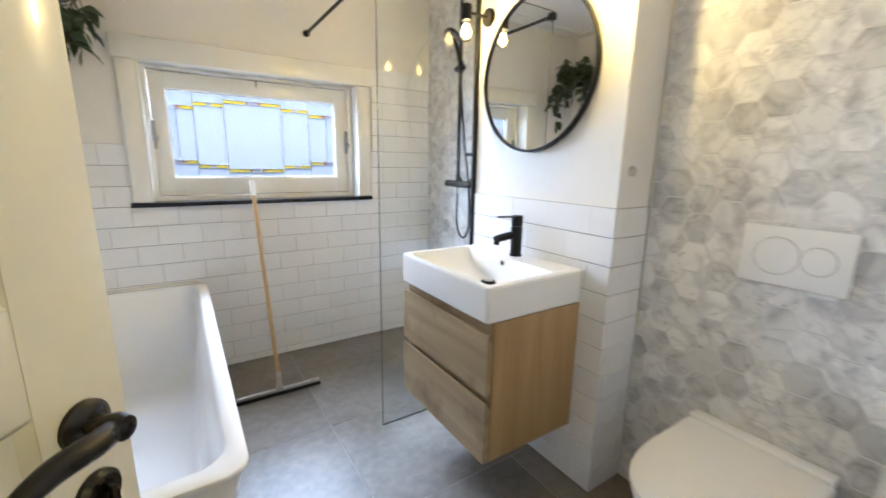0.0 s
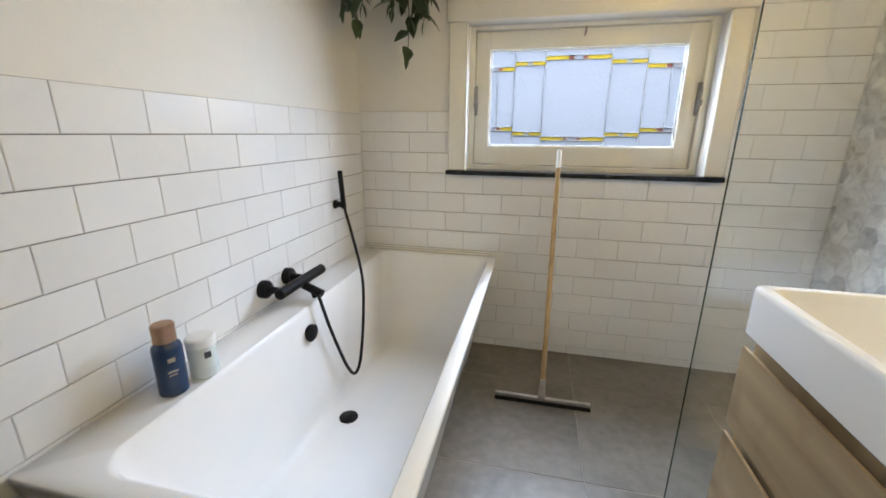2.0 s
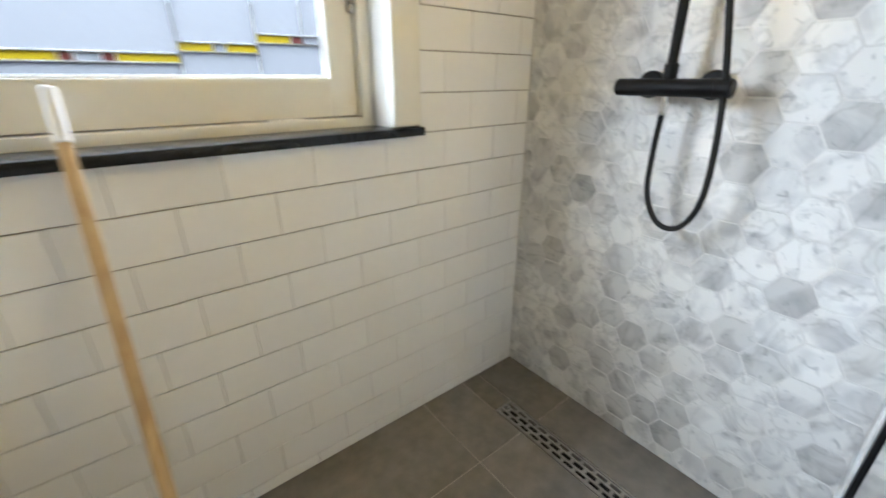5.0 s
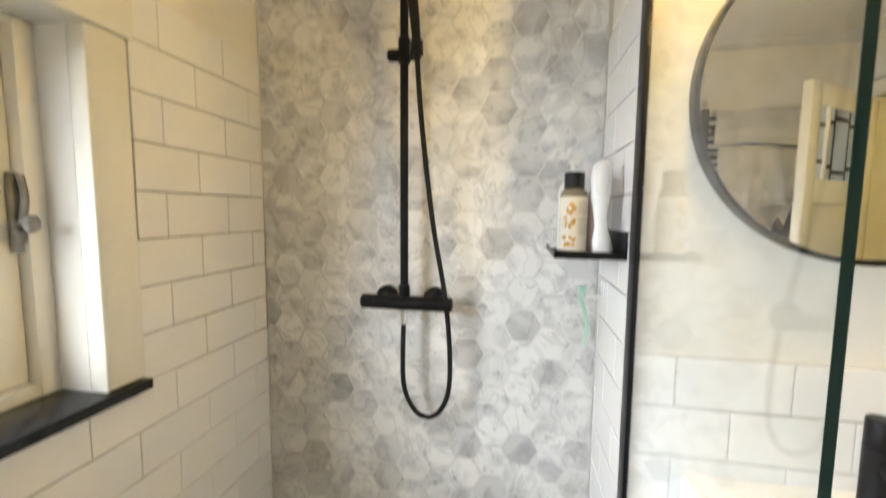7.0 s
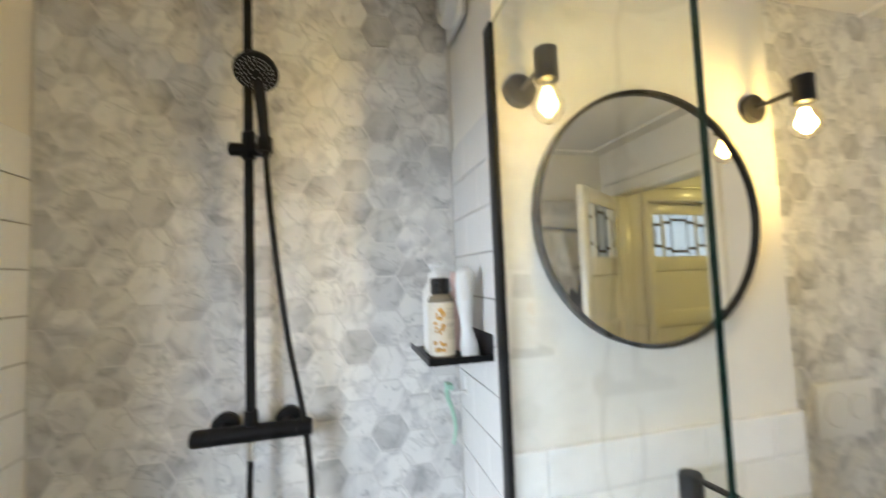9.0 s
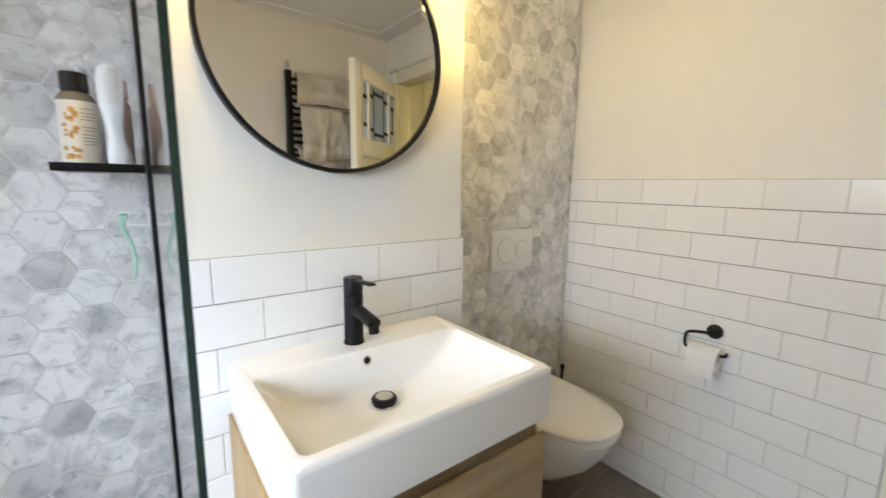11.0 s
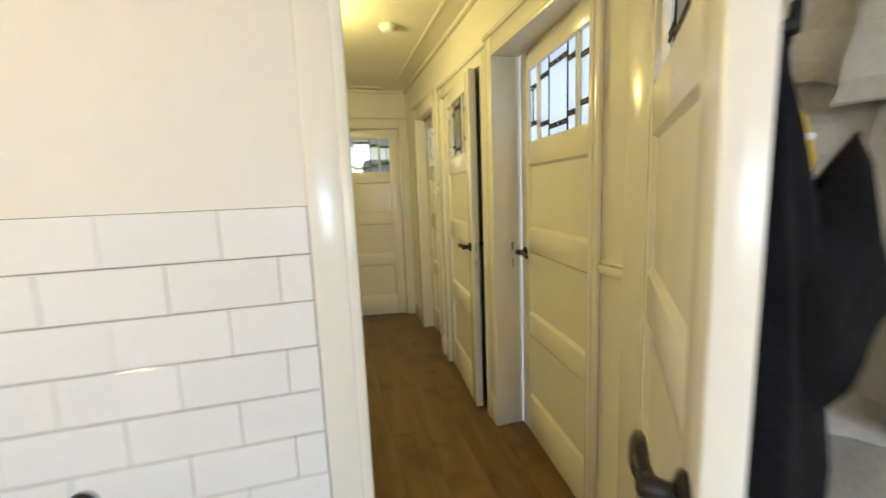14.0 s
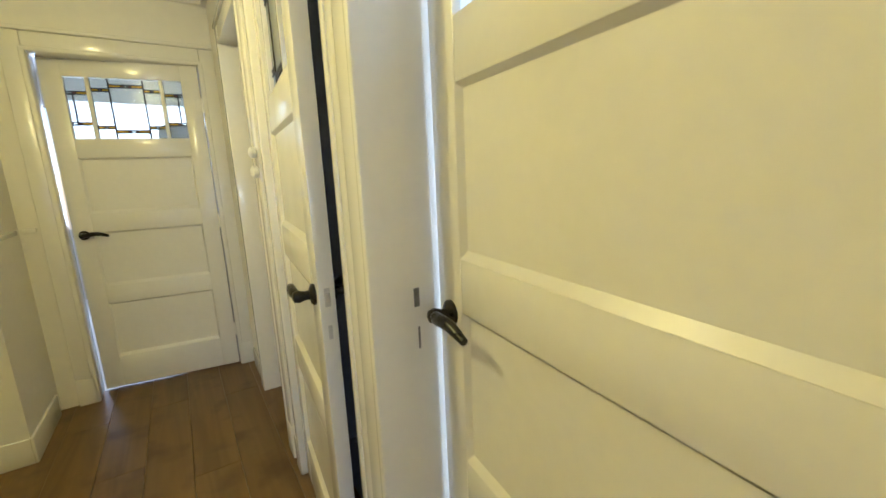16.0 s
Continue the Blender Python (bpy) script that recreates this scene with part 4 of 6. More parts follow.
mixer = thing("bath_mixer", (0.0, -0.83, 0.64), 0, "matt black wall-mounted bath mixer tap", "tap")
bm = bmesh.new()
cyl(bm, (0.082, -0.965, 0.632), (0.082, -0.655, 0.632), 0.0205, seg=24, bev=0.004)
cyl(bm, (0.082, -0.905, 0.632), (0.082, -0.902, 0.632), 0.0215, seg=24)
cyl(bm, (0.082, -0.715, 0.632), (0.082, -0.712, 0.632), 0.0215, seg=24)
part("body", bm, M_BLACK, mixer)
for y in (-0.945, -0.795):
    bm = bmesh.new()
    spun(bm, (0.002, y, 0.64), (1, 0, 0), [(0, 0.034), (0.02, 0.034), (0.026, 0.030), (0.03, 0.014), (0.066, 0.013)], 24)
    part("wall_union", bm, M_BLACK, mixer)
bm = bmesh.new()
tube(bm, [(0.085, -0.812, 0.618), (0.115, -0.814, 0.606), (0.170, -0.818, 0.588)], 0.017, 14)
part("spout", bm, M_BLACK, mixer)
bm = bmesh.new()
cyl(bm, (0.118, -0.80, 0.602), (0.130, -0.80, 0.562), 0.013, seg=16, bev=0.002)
part("diverter", bm, M_BLACK, mixer)
hs = thing("hand_shower", (0.02, -0.345, 0.92), 0, "slim matt black hand shower on a wall holder", "shower")
bm = bmesh.new()
cyl(bm, (0.048, -0.347, 0.838), (0.040, -0.352, 1.022), 0.0125, 0.012, 18, 0.002)
part("handset", bm, M_BLACK, hs)
bm = bmesh.new()
box(bm, -0.0, 0.058, -0.362, -0.334, 0.845, 0.872, 0.005)
spun(bm, (0.002, -0.348, 0.858), (1, 0, 0), [(0, 0.022), (0.006, 0.022), (0.008, 0.018)], 20)
part("wall_holder", bm, M_BLACK, hs)
bm = bmesh.new()
tube(bm, [(0.158, -0.826, 0.592), (0.172, -0.838, 0.565), (0.186, -0.812, 0.45), (0.200, -0.771, 0.323), (0.216, -0.745, 0.235), (0.230, -0.715, 0.176), (0.238, -0.68, 0.178), (0.240, -0.645, 0.235),
          (0.230, -0.581, 0.388), (0.200, -0.507, 0.552), (0.130, -0.440, 0.727), (0.052, -0.350, 0.842)], 0.0068, 10, 10)
part("hose", bm, M_RUBBER, hs, "black flexible hose")


# ---- things on the bath ledge ----
def bars(parent, faces, material, label=""):
    for b in faces:
        bm = bmesh.new()
        box(bm, *b)
        part("label_print", bm, material, parent, label, local=True)


bot = thing("shampoo_bottle", (0.088, -1.430, RIM), -28, "navy blue bottle with a bronze cap on the bath ledge", "bottle")
bm = bmesh.new()
spun(bm, (0, 0, 0), (0, 0, 1), [(0, 0.030), (0.004, 0.034), (0.125, 0.034), (0.135, 0.031), (0.141, 0.024), (0.144, 0.023)], 28)
part("body", bm, M_BLUEBOT, bot, local=True)
bm = bmesh.new()
spun(bm, (0, 0, 0.1445), (0, 0, 1), [(0, 0.026), (0.042, 0.026), (0.045, 0.023), (0.046, 0.004)], 28)
part("cap", bm, M_COPPER, bot, "bronze screw cap", local=True)
bars(bot, [(0.0332, 0.0346, -0.010, 0.006, 0.097, 0.108), (0.0332, 0.0346, -0.013, 0.009, 0.070, 0.0735), (0.0332, 0.0346, -0.013, 0.005, 0.061, 0.0635)], M_PRINT, "small pale print")
jar = thing("scrub_jar", (0.105, -1.345, RIM), -28, "pale green cosmetic jar with a white lid on the bath ledge", "jar")
bm = bmesh.new()
spun(bm, (0, 0, 0), (0, 0, 1), [(0, 0.031), (0.004, 0.036), (0.086, 0.036), (0.091, 0.033)], 28)
part("body", bm, M_JAR, jar, local=True)
bm = bmesh.new()
spun(bm, (0, 0, 0.0915), (0, 0, 1), [(0, 0.037), (0.020, 0.037), (0.024, 0.033), (0.025, 0.004)], 28)
part("lid", bm, M_PLASTIC, jar, "white lid", local=True)
bars(jar, [(0.0348, 0.0366, -0.007, 0.010, 0.062, 0.080)], M_INK, "small dark square label")


# ---- floor squeegee leaning on the sill ----
sq = thing("floor_squeegee", (1.05, -0.49, 0), 0, "floor squeegee with a wooden pole leaning on the window sill", "squeegee")
bm = bmesh.new()
cyl(bm, (1.052, -0.495, 0.085), (1.062, -0.052, 1.035), 0.0115, 0.0115, 14)
part("pole", bm, M_POLE, sq, "pale wooden pole")
bm = bmesh.new()
cyl(bm, (1.062, -0.052, 1.035), (1.063, -0.012, 1.122), 0.0118, 0.011, 14, 0.003)
part("pole_end", bm, M_PLASTIC, sq, "worn white pole end")
bm = bmesh.new()
cyl(bm, (1.0518, -0.498, 0.045), (1.0528, -0.485, 0.125), 0.014, 0.013, 14)
box(bm, 1.035, 1.068, -0.506, -0.486, 0.03, 0.06, 0.004)
part("socket", bm, M_STEEL, sq, "steel socket")
bm = bmesh.new()
box(bm, 0.842, 1.266, -0.502, -0.484, 0.016, 0.036, 0.004)
part("blade_holder", bm, M_STEEL, sq, "brushed steel blade holder")
bm = bmesh.new()
box(bm, 0.840, 1.268, -0.506, -0.480, 0.0, 0.018, 0.002)
part("rubber_blade", bm, M_RUBBER, sq, "black rubber blade")


# ---- shower ----
sh = thing("shower_column", (2.2, -0.49, 1.1), 0, "matt black thermostatic shower column with rain head and hand shower", "shower")
SY = -0.487
bm = bmesh.new()
cyl(bm, (2.198, -0.358, 1.112), (2.198, -0.626, 1.112), 0.0205, seg=24, bev=0.004)
for y in (-0.395, -0.590):
    cyl(bm, (2.198, y, 1.112), (2.198, y - 0.003, 1.112), 0.0215, seg=24)
part("thermostat_bar", bm, M_BLACK, sh)
for y in (-0.418, -0.566):
    bm = bmesh.new()
    spun(bm, (2.262, y, 1.118), (-1, 0, 0), [(0, 0.033), (0.014, 0.033), (0.02, 0.028), (0.022, 0.014), (0.06, 0.013)], 24)
    part("wall_union", bm, M_BLACK, sh)
bm = bmesh.new()
tube(bm, [(2.198, SY, 1.13), (2.198, SY, 1.6), (2.198, SY, 2.06)], 0.0115, 14, 4)
tube(bm, [(2.198, SY, 2.05), (2.198, SY, 2.19), (2.192, SY, 2.245), (2.160, SY, 2.277), (2.10, SY, 2.283), (2.02, SY - 0.002, 2.281)], 0.0108, 14, 8)
cyl(bm, (2.198, SY, 1.13), (2.198, SY, 1.165), 0.016, seg=18, bev=0.002)
cyl(bm, (2.262, SY, 2.04), (2.198, SY, 2.04), 0.010, seg=14)
part("riser_pipe", bm, M_BLACK, sh)
bm = bmesh.new()
spun(bm, (1.985, SY, 2.222), (0, 0, 1), [(0, 0.118), (0.006, 0.122), (0.011, 0.118), (0.016, 0.04), (0.04, 0.017), (0.062, 0.013)], 48)
head = part("rain_head", bm, M_BLACK, sh, "round black rain shower head")
bm = bmesh.new()
for ring, n in ((0.02, 6), (0.042, 12), (0.064, 18), (0.086, 24), (0.106, 30)):
    for k in range(n):
        a = k * math.tau / n
        cyl(bm, (1.985 + ring * math.cos(a), SY + ring * math.sin(a), 2.2215), (1.985 + ring * math.cos(a), SY + ring * math.sin(a), 2.2175), 0.0028, 0.0018, 6)
part("nozzles", bm, M_NOZZLE, head, "pale rubber nozzles")
bm = bmesh.new()
cyl(bm, (2.198, SY + 0.045, 1.800), (2.198, SY - 0.035, 1.800), 0.0165, seg=20, bev=0.003)
cyl(bm, (2.198, SY, 1.775), (2.198, SY, 1.845), 0.0165, seg=18, bev=0.003)
cyl(bm, (2.165, SY - 0.042, 1.785), (2.172, SY - 0.042, 1.825), 0.019, 0.017, 18, 0.003)
box(bm, 2.168, 2.2, SY - 0.045, SY - 0.025, 1.79, 1.815, 0.004)
part("slider", bm, M_BLACK, sh)
bm = bmesh.new()
tube(bm, [(2.168, SY - 0.044, 1.775), (2.160, SY - 0.043, 1.83), (2.146, SY - 0.040, 1.89), (2.122, SY - 0.037, 1.945)], lambda t: 0.0105 + 0.004 * t, 14)
spun(bm, (2.112, SY - 0.036, 1.962), (-0.55, 0.03, -0.83), [(-0.018, 0.022), (-0.010, 0.044), (0.004, 0.050), (0.010, 0.049), (0.012, 0.045), (0.0125, 0.004)], 32)
hand = part("handset", bm, M_BLACK, sh, "round black hand shower")
bm = bmesh.new()
q = Vector((-0.55, 0.03, -0.83)).to_track_quat("Z", "Y")
for ring, n in ((0.012, 6), (0.022, 12), (0.031, 18), (0.039, 22)):
    for k in range(n):
        a = k * math.tau / n
        p = Vector((2.112, SY - 0.036, 1.962)) + q @ Vector((ring * math.cos(a), ring * math.sin(a), 0.0122))
        cyl(bm, p, p + q @ Vector((0, 0, 0.002)), 0.0018, 0.0012, 6)
part("nozzles", bm, M_NOZZLE, hand, "pale rubber nozzles")
bm = bmesh.new()
tube(bm, [(2.167, SY - 0.044, 1.78), (2.172, SY - 0.055, 1.62), (2.182, SY - 0.085, 1.35), (2.190, SY - 0.120, 1.14), (2.192, SY - 0.135, 0.98), (2.194, SY - 0.132, 0.86),
          (2.196, SY - 0.105, 0.795), (2.197, SY - 0.068, 0.775), (2.197, SY - 0.030, 0.795), (2.197, SY + 0.000, 0.86), (2.197, SY + 0.004, 0.97), (2.198, SY, 1.085)], 0.0072, 10, 10)
part("hose", bm, M_RUBBER, sh, "black shower hose")
bm = bmesh.new()
cyl(bm, (2.198, SY, 1.05), (2.198, SY, 1.092), 0.0095, seg=14)
part("hose_nut", bm, M_CHROME, sh, "chrome hose nut")

dr = thing("shower_drain", (2.035, -0.52, 0), 0, "brushed steel linear floor drain with slotted grate", "drain")
bm = bmesh.new()
for b in ((1.996, 2.000, -0.854, -0.191), (2.070, 2.074, -0.854, -0.191), (2.0, 2.07, -0.854, -0.850), (2.0, 2.07, -0.195, -0.191)):
    box(bm, *b, -0.02, 0.001, 0.0006, 1)
part("frame", bm, M_GRATE, dr)
bm = bmesh.new()
box(bm, 2.0, 2.07, -0.85, -0.195, -0.03, -0.022)
part("channel", bm, M_RUBBER, dr, "dark drain channel")
bm = bmesh.new()
for i, (xa, xb) in enumerate(((2.002, 2.008), (2.0195, 2.0275), (2.0425, 2.0505), (2.062, 2.068))):
    box(bm, xa, xb, -0.849, -0.196, -0.0038, -0.0008)
for i in range(14):
    for xa, xb, o in ((2.008, 2.0195, 0), (2.0275, 2.0425, 0.023), (2.0505, 2.062, 0)):
        yy = -0.845 + i * 0.046 + o
        box(bm, xa, xb, yy, yy + 0.012, -0.0036, -0.001)
part("grate", bm, M_GRATE, dr, "slotted steel grate")

gl = thing("shower_screen", (1.67, -1.03, 0), 0, "clear glass walk-in shower screen in a black wall profile", "shower screen")
bm = bmesh.new()
box(bm, 1.416, 1.922, -1.034, -1.026, 0.006, 2.0)
ob = part("glass_panel", bm, M_SCREEN, gl)
ob.visible_shadow = False
bm = bmesh.new()
box(bm, 1.4150, 1.4157, -1.0342, -1.0258, 0.006, 2.0)
box(bm, 1.416, 1.921, -1.0343, -1.0257, 2.0005, 2.003, 0.001, 1)
box(bm, 1.4150, 1.901, -1.0345, -1.0255, 0.0005, 0.0055, 0.001, 1)
part("glass_edge", bm, M_EDGE, gl, "dark green polished glass edge")
bm = bmesh.new()
box(bm, 1.902, 1.940, -1.0385, -1.0215, 0.0, 2.008, 0.002)
part("wall_profile", bm, M_BLACK, gl, "matt black wall profile")
bm = bmesh.new()
cyl(bm, (1.425, -1.03, 1.975), (1.425, -0.004, 1.975), 0.0085, seg=16)
box(bm, 1.409, 1.441, -1.050, -1.012, 1.958, 1.992, 0.003)
spun(bm, (1.425, -0.0, 1.975), (0, -1, 0), [(-0.006, 0.019), (0.012, 0.019), (0.016, 0.014), (0.024, 0.012)], 20)
part("support_bar", bm, M_BLACK, gl, "matt black support bar to the wall")

shelf = thing("shower_shelf", (2.08, -0.96, 1.277), 0, "small matt black metal shower shelf", "shelf")
bm = bmesh.new()
box(bm, 1.975, 2.215, -1.027, -0.882, 1.277, 1.281, 0.001, 1)
box(bm, 1.975, 2.215, -1.028, -1.024, 1.277, 1.335, 0.001, 1)
box(bm, 1.975, 2.215, -0.884, -0.881, 1.277, 1.293, 0.001, 1)
box(bm, 1.975, 1.978, -1.027, -0.882, 1.277, 1.293, 0.001, 1)
part("tray", bm, M_BLACK, shelf)
b1 = thing("shampoo_bottle", (2.035, -0.925, 1.2815), 215, "round shampoo bottle with a floral cream label and black collar", "bottle")
bm = bmesh.new()
spun(bm, (0, 0, 0), (0, 0, 1), [(0, 0.026), (0.004, 0.030), (0.132, 0.030), (0.142, 0.025), (0.146, 0.019)], 28)
part("body", bm, M_AMBERBOT, b1, local=True)
bm = bmesh.new()
spun(bm, (0, 0, 0.010), (0, 0, 1), [(0, 0.0304), (0.118, 0.0304)], 28, False, False)
part("label", bm, M_LABEL, b1, "cream paper label", local=True)
bm = bmesh.new()
rb = random.Random(4)
for i in range(26):
    a = radians(rb.uniform(-80, -36))
    z = rb.uniform(0.014, 0.122)
    p = Vector((0.0311 * math.cos(a), 0.0311 * math.sin(a), z))
    spun(bm, p, (math.cos(a), math.sin(a), 0), [(-0.0005, rb.uniform(0.003, 0.006)), (0.0004, 0.002)], 7)
part("flower_print", bm, M_ORANGE, b1, "orange flowers printed on the label", local=True)
for z, l in ((0.112, 22), (0.104, 26), (0.098, 24), (0.092, 26), (0.078, 26), (0.072, 20), (0.064, 26), (0.058, 25), (0.052, 26), (0.046, 22)):
    bm = bmesh.new()
    for k in range(-l, l, 4):
        a, a2 = radians(k), radians(k + 4)
        bm.faces.new([bm.verts.new((0.0309 * math.cos(q), 0.0309 * math.sin(q), zz)) for q, zz in ((a, z), (a2, z), (a2, z + 0.0022), (a, z + 0.0022))])
    part("label_print", bm, M_PRINT, b1, "row of small grey print", local=True)
bm = bmesh.new()
spun(bm, (0, 0, 0.1465), (0, 0, 1), [(0, 0.022), (0.034, 0.022), (0.036, 0.019), (0.037, 0.004)], 24)
part("cap", bm, M_GLOSSBLACK, b1, "black cap", local=True)
b2 = thing("pump_bottle", (2.115, -0.93, 1.2815), 200, "white pump bottle behind the shampoo", "bottle")
bm = bmesh.new()
spun(bm, (0, 0, 0), (0, 0, 1), [(0, 0.027), (0.005, 0.031), (0.150, 0.031), (0.168, 0.020), (0.172, 0.014)], 24)
part("body", bm, M_PLASTIC, b2, local=True)
bm = bmesh.new()
spun(bm, (0, 0, 0.1725), (0, 0, 1), [(0, 0.015), (0.022, 0.015), (0.024, 0.006), (0.036, 0.006), (0.037, 0.014), (0.046, 0.013)], 20)
tube(bm, [(0, 0, 0.214), (0.02, 0, 0.216), (0.036, 0, 0.210)], 0.006, 10)
part("pump", bm, M_PLASTIC, b2, "white pump head", local=True)
b3 = thing("conditioner_bottle", (2.12, -0.99, 1.2815), 200, "slim pink bottle standing at the back of the shelf", "bottle")
bm = bmesh.new()
spun(bm, (0, 0, 0), (0, 0, 1), [(0, 0.018), (0.004, 0.021), (0.14, 0.021), (0.152, 0.014), (0.156, 0.014), (0.157, 0.018), (0.195, 0.017), (0.196, 0.004)], 22)
part("body", bm, M_PINK, b3, local=True)
b4 = thing("body_brush", (2.02, -0.988, 1.2815), 0, "white plastic body brush standing on its handle", "brush")
bm = bmesh.new()
sec = [(0.0, 0.012, 0.019), (0.004, 0.016, 0.022), (0.03, 0.016, 0.021), (0.062, 0.010, 0.013), (0.09, 0.010, 0.014), (0.125, 0.012, 0.020), (0.17, 0.013, 0.022), (0.196, 0.012, 0.020), (0.205, 0.006, 0.010)]
loft(bm, [[Vector((2.02 + a * math.cos(k * math.tau / 20), -0.988 + b * math.sin(k * math.tau / 20) + 0.010 * math.sin(z * 12), 1.2815 + z)) for k in range(20)] for z, a, b in sec])
part("body", bm, M_PLASTIC, b4)
bm = bmesh.new()
loft(bm, [[Vector((2.005 + 0.006 * math.cos(k * math.tau / 16), -0.988 + b * math.sin(k * math.tau / 16) + 0.010 * math.sin(z * 12), 1.2815 + z)) for k in range(16)] for z, b in ((0.13, 0.008), (0.15, 0.014), (0.18, 0.014), (0.195, 0.008))])
part("scrub_pad", bm, M_CREAMPLASTIC, b4, "pale scrubbing pad")
rz = thing("razor", (2.195, -0.985, 1.1), 0, "mint green razor hanging on a clear wall hook", "razor")
bm = bmesh.new()
tube(bm, [(2.195, -0.975, 1.175), (2.198, -0.972, 1.150), (2.200, -0.985, 1.11), (2.198, -0.992, 1.06), (2.196, -0.984, 1.02)], lambda t: 0.007 * (1 - 0.5 * t), 10)
part("grip", bm, M_MINT, rz)
bm = bmesh.new()
box(bm, 2.176, 2.216, -0.985, -0.968, 1.166, 1.180, 0.003)
part("blade_head", bm, M_MINT, rz)
bm = bmesh.new()
box(bm, 2.190, 2.204, -1.028, -0.985, 1.150, 1.158, 0.002)
box(bm, 2.188, 2.206, -1.0285, -1.024, 1.145, 1.195, 0.002)
box(bm, 2.190, 2.204, -0.987, -0.983, 1.150, 1.175, 0.002)
part("wall_hook", bm, M_PLASTIC, rz, "clear white wall hook")
vent = thing("extractor_vent", (2.16, -1.03, 2.2), 0, "white square extractor fan cover with a round rim", "vent")
bm = bmesh.new()
box(bm, 2.075, 2.235, -1.030, -1.018, 2.140, 2.318, 0.004)
part("frame", bm, M_PLASTIC, vent)
bm = bmesh.new()
spun(bm, (2.155, -1.019, 2.229), (0, 1, 0), [(0, 0.072), (0.020, 0.070), (0.032, 0.060), (0.034, 0.045), (0.026, 0.043), (0.024, 0.002)], 36)
part("fan_cover", bm, M_PLASTIC, vent)


# ---- vanity ----
van = thing("vanity_cabinet", (1.7, -1.41, 0.235), 0, "wall-hung oak vanity cabinet with two handleless drawers", "cabinet")
VY0, VY1 = -1.708, -1.130
bm = bmesh.new()
box(bm, 1.505, 1.914, VY0, VY0 + 0.018, 0.235, 0.742, 0.001, 1)
part("side_panel", bm, M_OAKZ, van, "oak side panel with upright grain")
bm = bmesh.new()
box(bm, 1.505, 1.914, VY1 - 0.018, VY1, 0.235, 0.742, 0.001, 1)
part("side_panel", bm, M_OAKZ, van)
bm = bmesh.new()
box(bm, 1.520, 1.914, VY0 + 0.018, VY1 - 0.018, 0.236, 0.741)
part("carcass", bm, M_OAKX, van)
bm = bmesh.new()
box(bm, 1.503, 1.5195, VY0 + 0.018, VY1 - 0.018, 0.236, 0.741)
part("recess_strip", bm, M_OAKX, van)
for z0, z1 in ((0.237, 0.462), (0.492, 0.705)):
    bm = bmesh.new()
    x0, x1 = 1.478, 1.5025
    q = [(x0, z0), (x1, z0), (x1, z1 - 0.024), (x0 + 0.006, z1), (x0, z1)]
    loft(bm, [[Vector((a, yy, b)) for a, b in q] for yy in (VY0 + 0.0015, VY1 - 0.0015)])
    dw = part("drawer_front", bm, M_OAKX, van)
    bm = bmesh.new()
    box(bm, x0 + 0.001, x0 + 0.007, VY0 + 0.003, VY1 - 0.003, z1 + 0.0002, z1 + 0.0012)
    part("edge_band", bm, M_OAKZ, dw, "pale drawer edge")

bas = thing("washbasin", (1.69, -1.41, 0.745), 0, "white rectangular ceramic washbasin on the oak cabinet", "washbasin")
bm = bmesh.new()
X0, X1, Y0, Y1 = 1.468, 1.9155, -1.712, -1.133
r = 0.016
lo = [rrect(X0 + 0.006, X1, Y0 + 0.006, Y1 - 0.006, 0.744, r), rrect(X0 + 0.001, X1, Y0 + 0.001, Y1 - 0.001, 0.750, r),
      rrect(X0, X1, Y0, Y1, 0.855, r), rrect(X0 + 0.0015, X1 - 0.001, Y0 + 0.0015, Y1 - 0.0015, 0.863, r), rrect(X0 + 0.006, X1 - 0.003, Y0 + 0.006, Y1 - 0.006, 0.867, r),
      rrect(X0 + 0.024, X1 - 0.118, Y0 + 0.024, Y1 - 0.024, 0.867, 0.020), rrect(X0 + 0.028, X1 - 0.122, Y0 + 0.028, Y1 - 0.028, 0.863, 0.020),
      rrect(X0 + 0.034, X1 - 0.128, Y0 + 0.035, Y1 - 0.035, 0.848, 0.022), rrect(X0 + 0.060, X1 - 0.133, Y0 + 0.075, Y1 - 0.075, 0.808, 0.03),
      rrect(X0 + 0.12, X1 - 0.140, Y0 + 0.13, Y1 - 0.13, 0.776, 0.035), rrect(X0 + 0.17, X1 - 0.150, Y0 + 0.22, Y1 - 0.22, 0.765, 0.03)]
loft(bm, lo)
part("bowl", bm, M_CERAMIC, bas)
bm = bmesh.new()
spun(bm, (1.712, -1.418, 0.764), (0, 0, 1), [(0, 0.036), (0.004, 0.036), (0.006, 0.033)], 28)
part("drain_ring", bm, M_CHROME, bas, "chrome drain ring")
bm = bmesh.new()
spun(bm, (1.712, -1.418, 0.7835), (0, 0, 1), [(0, 0.020), (0.0012, 0.018)], 24)
part("plug_disc", bm, M_STEEL, bas, "small steel disc on the plug")
bm = bmesh.new()
spun(bm, (1.712, -1.418, 0.769), (0, 0, 1), [(0, 0.029), (0.008, 0.030), (0.013, 0.026), (0.014, 0.016), (0.012, 0.003)], 28)
part("drain_plug", bm, M_BLACK, bas, "black pop-up drain plug")
bm = bmesh.new()
spun(bm, (1.7875, -1.413, 0.842), (-0.97, 0, 0.22), [(-0.002, 0.0115), (0.002, 0.0115), (0.0025, 0.009)], 20)
ovf = part("overflow_ring", bm, M_CHROME, bas, "chrome overflow ring")
# flat black disc paints the dark of the overflow opening
bm = bmesh.new()
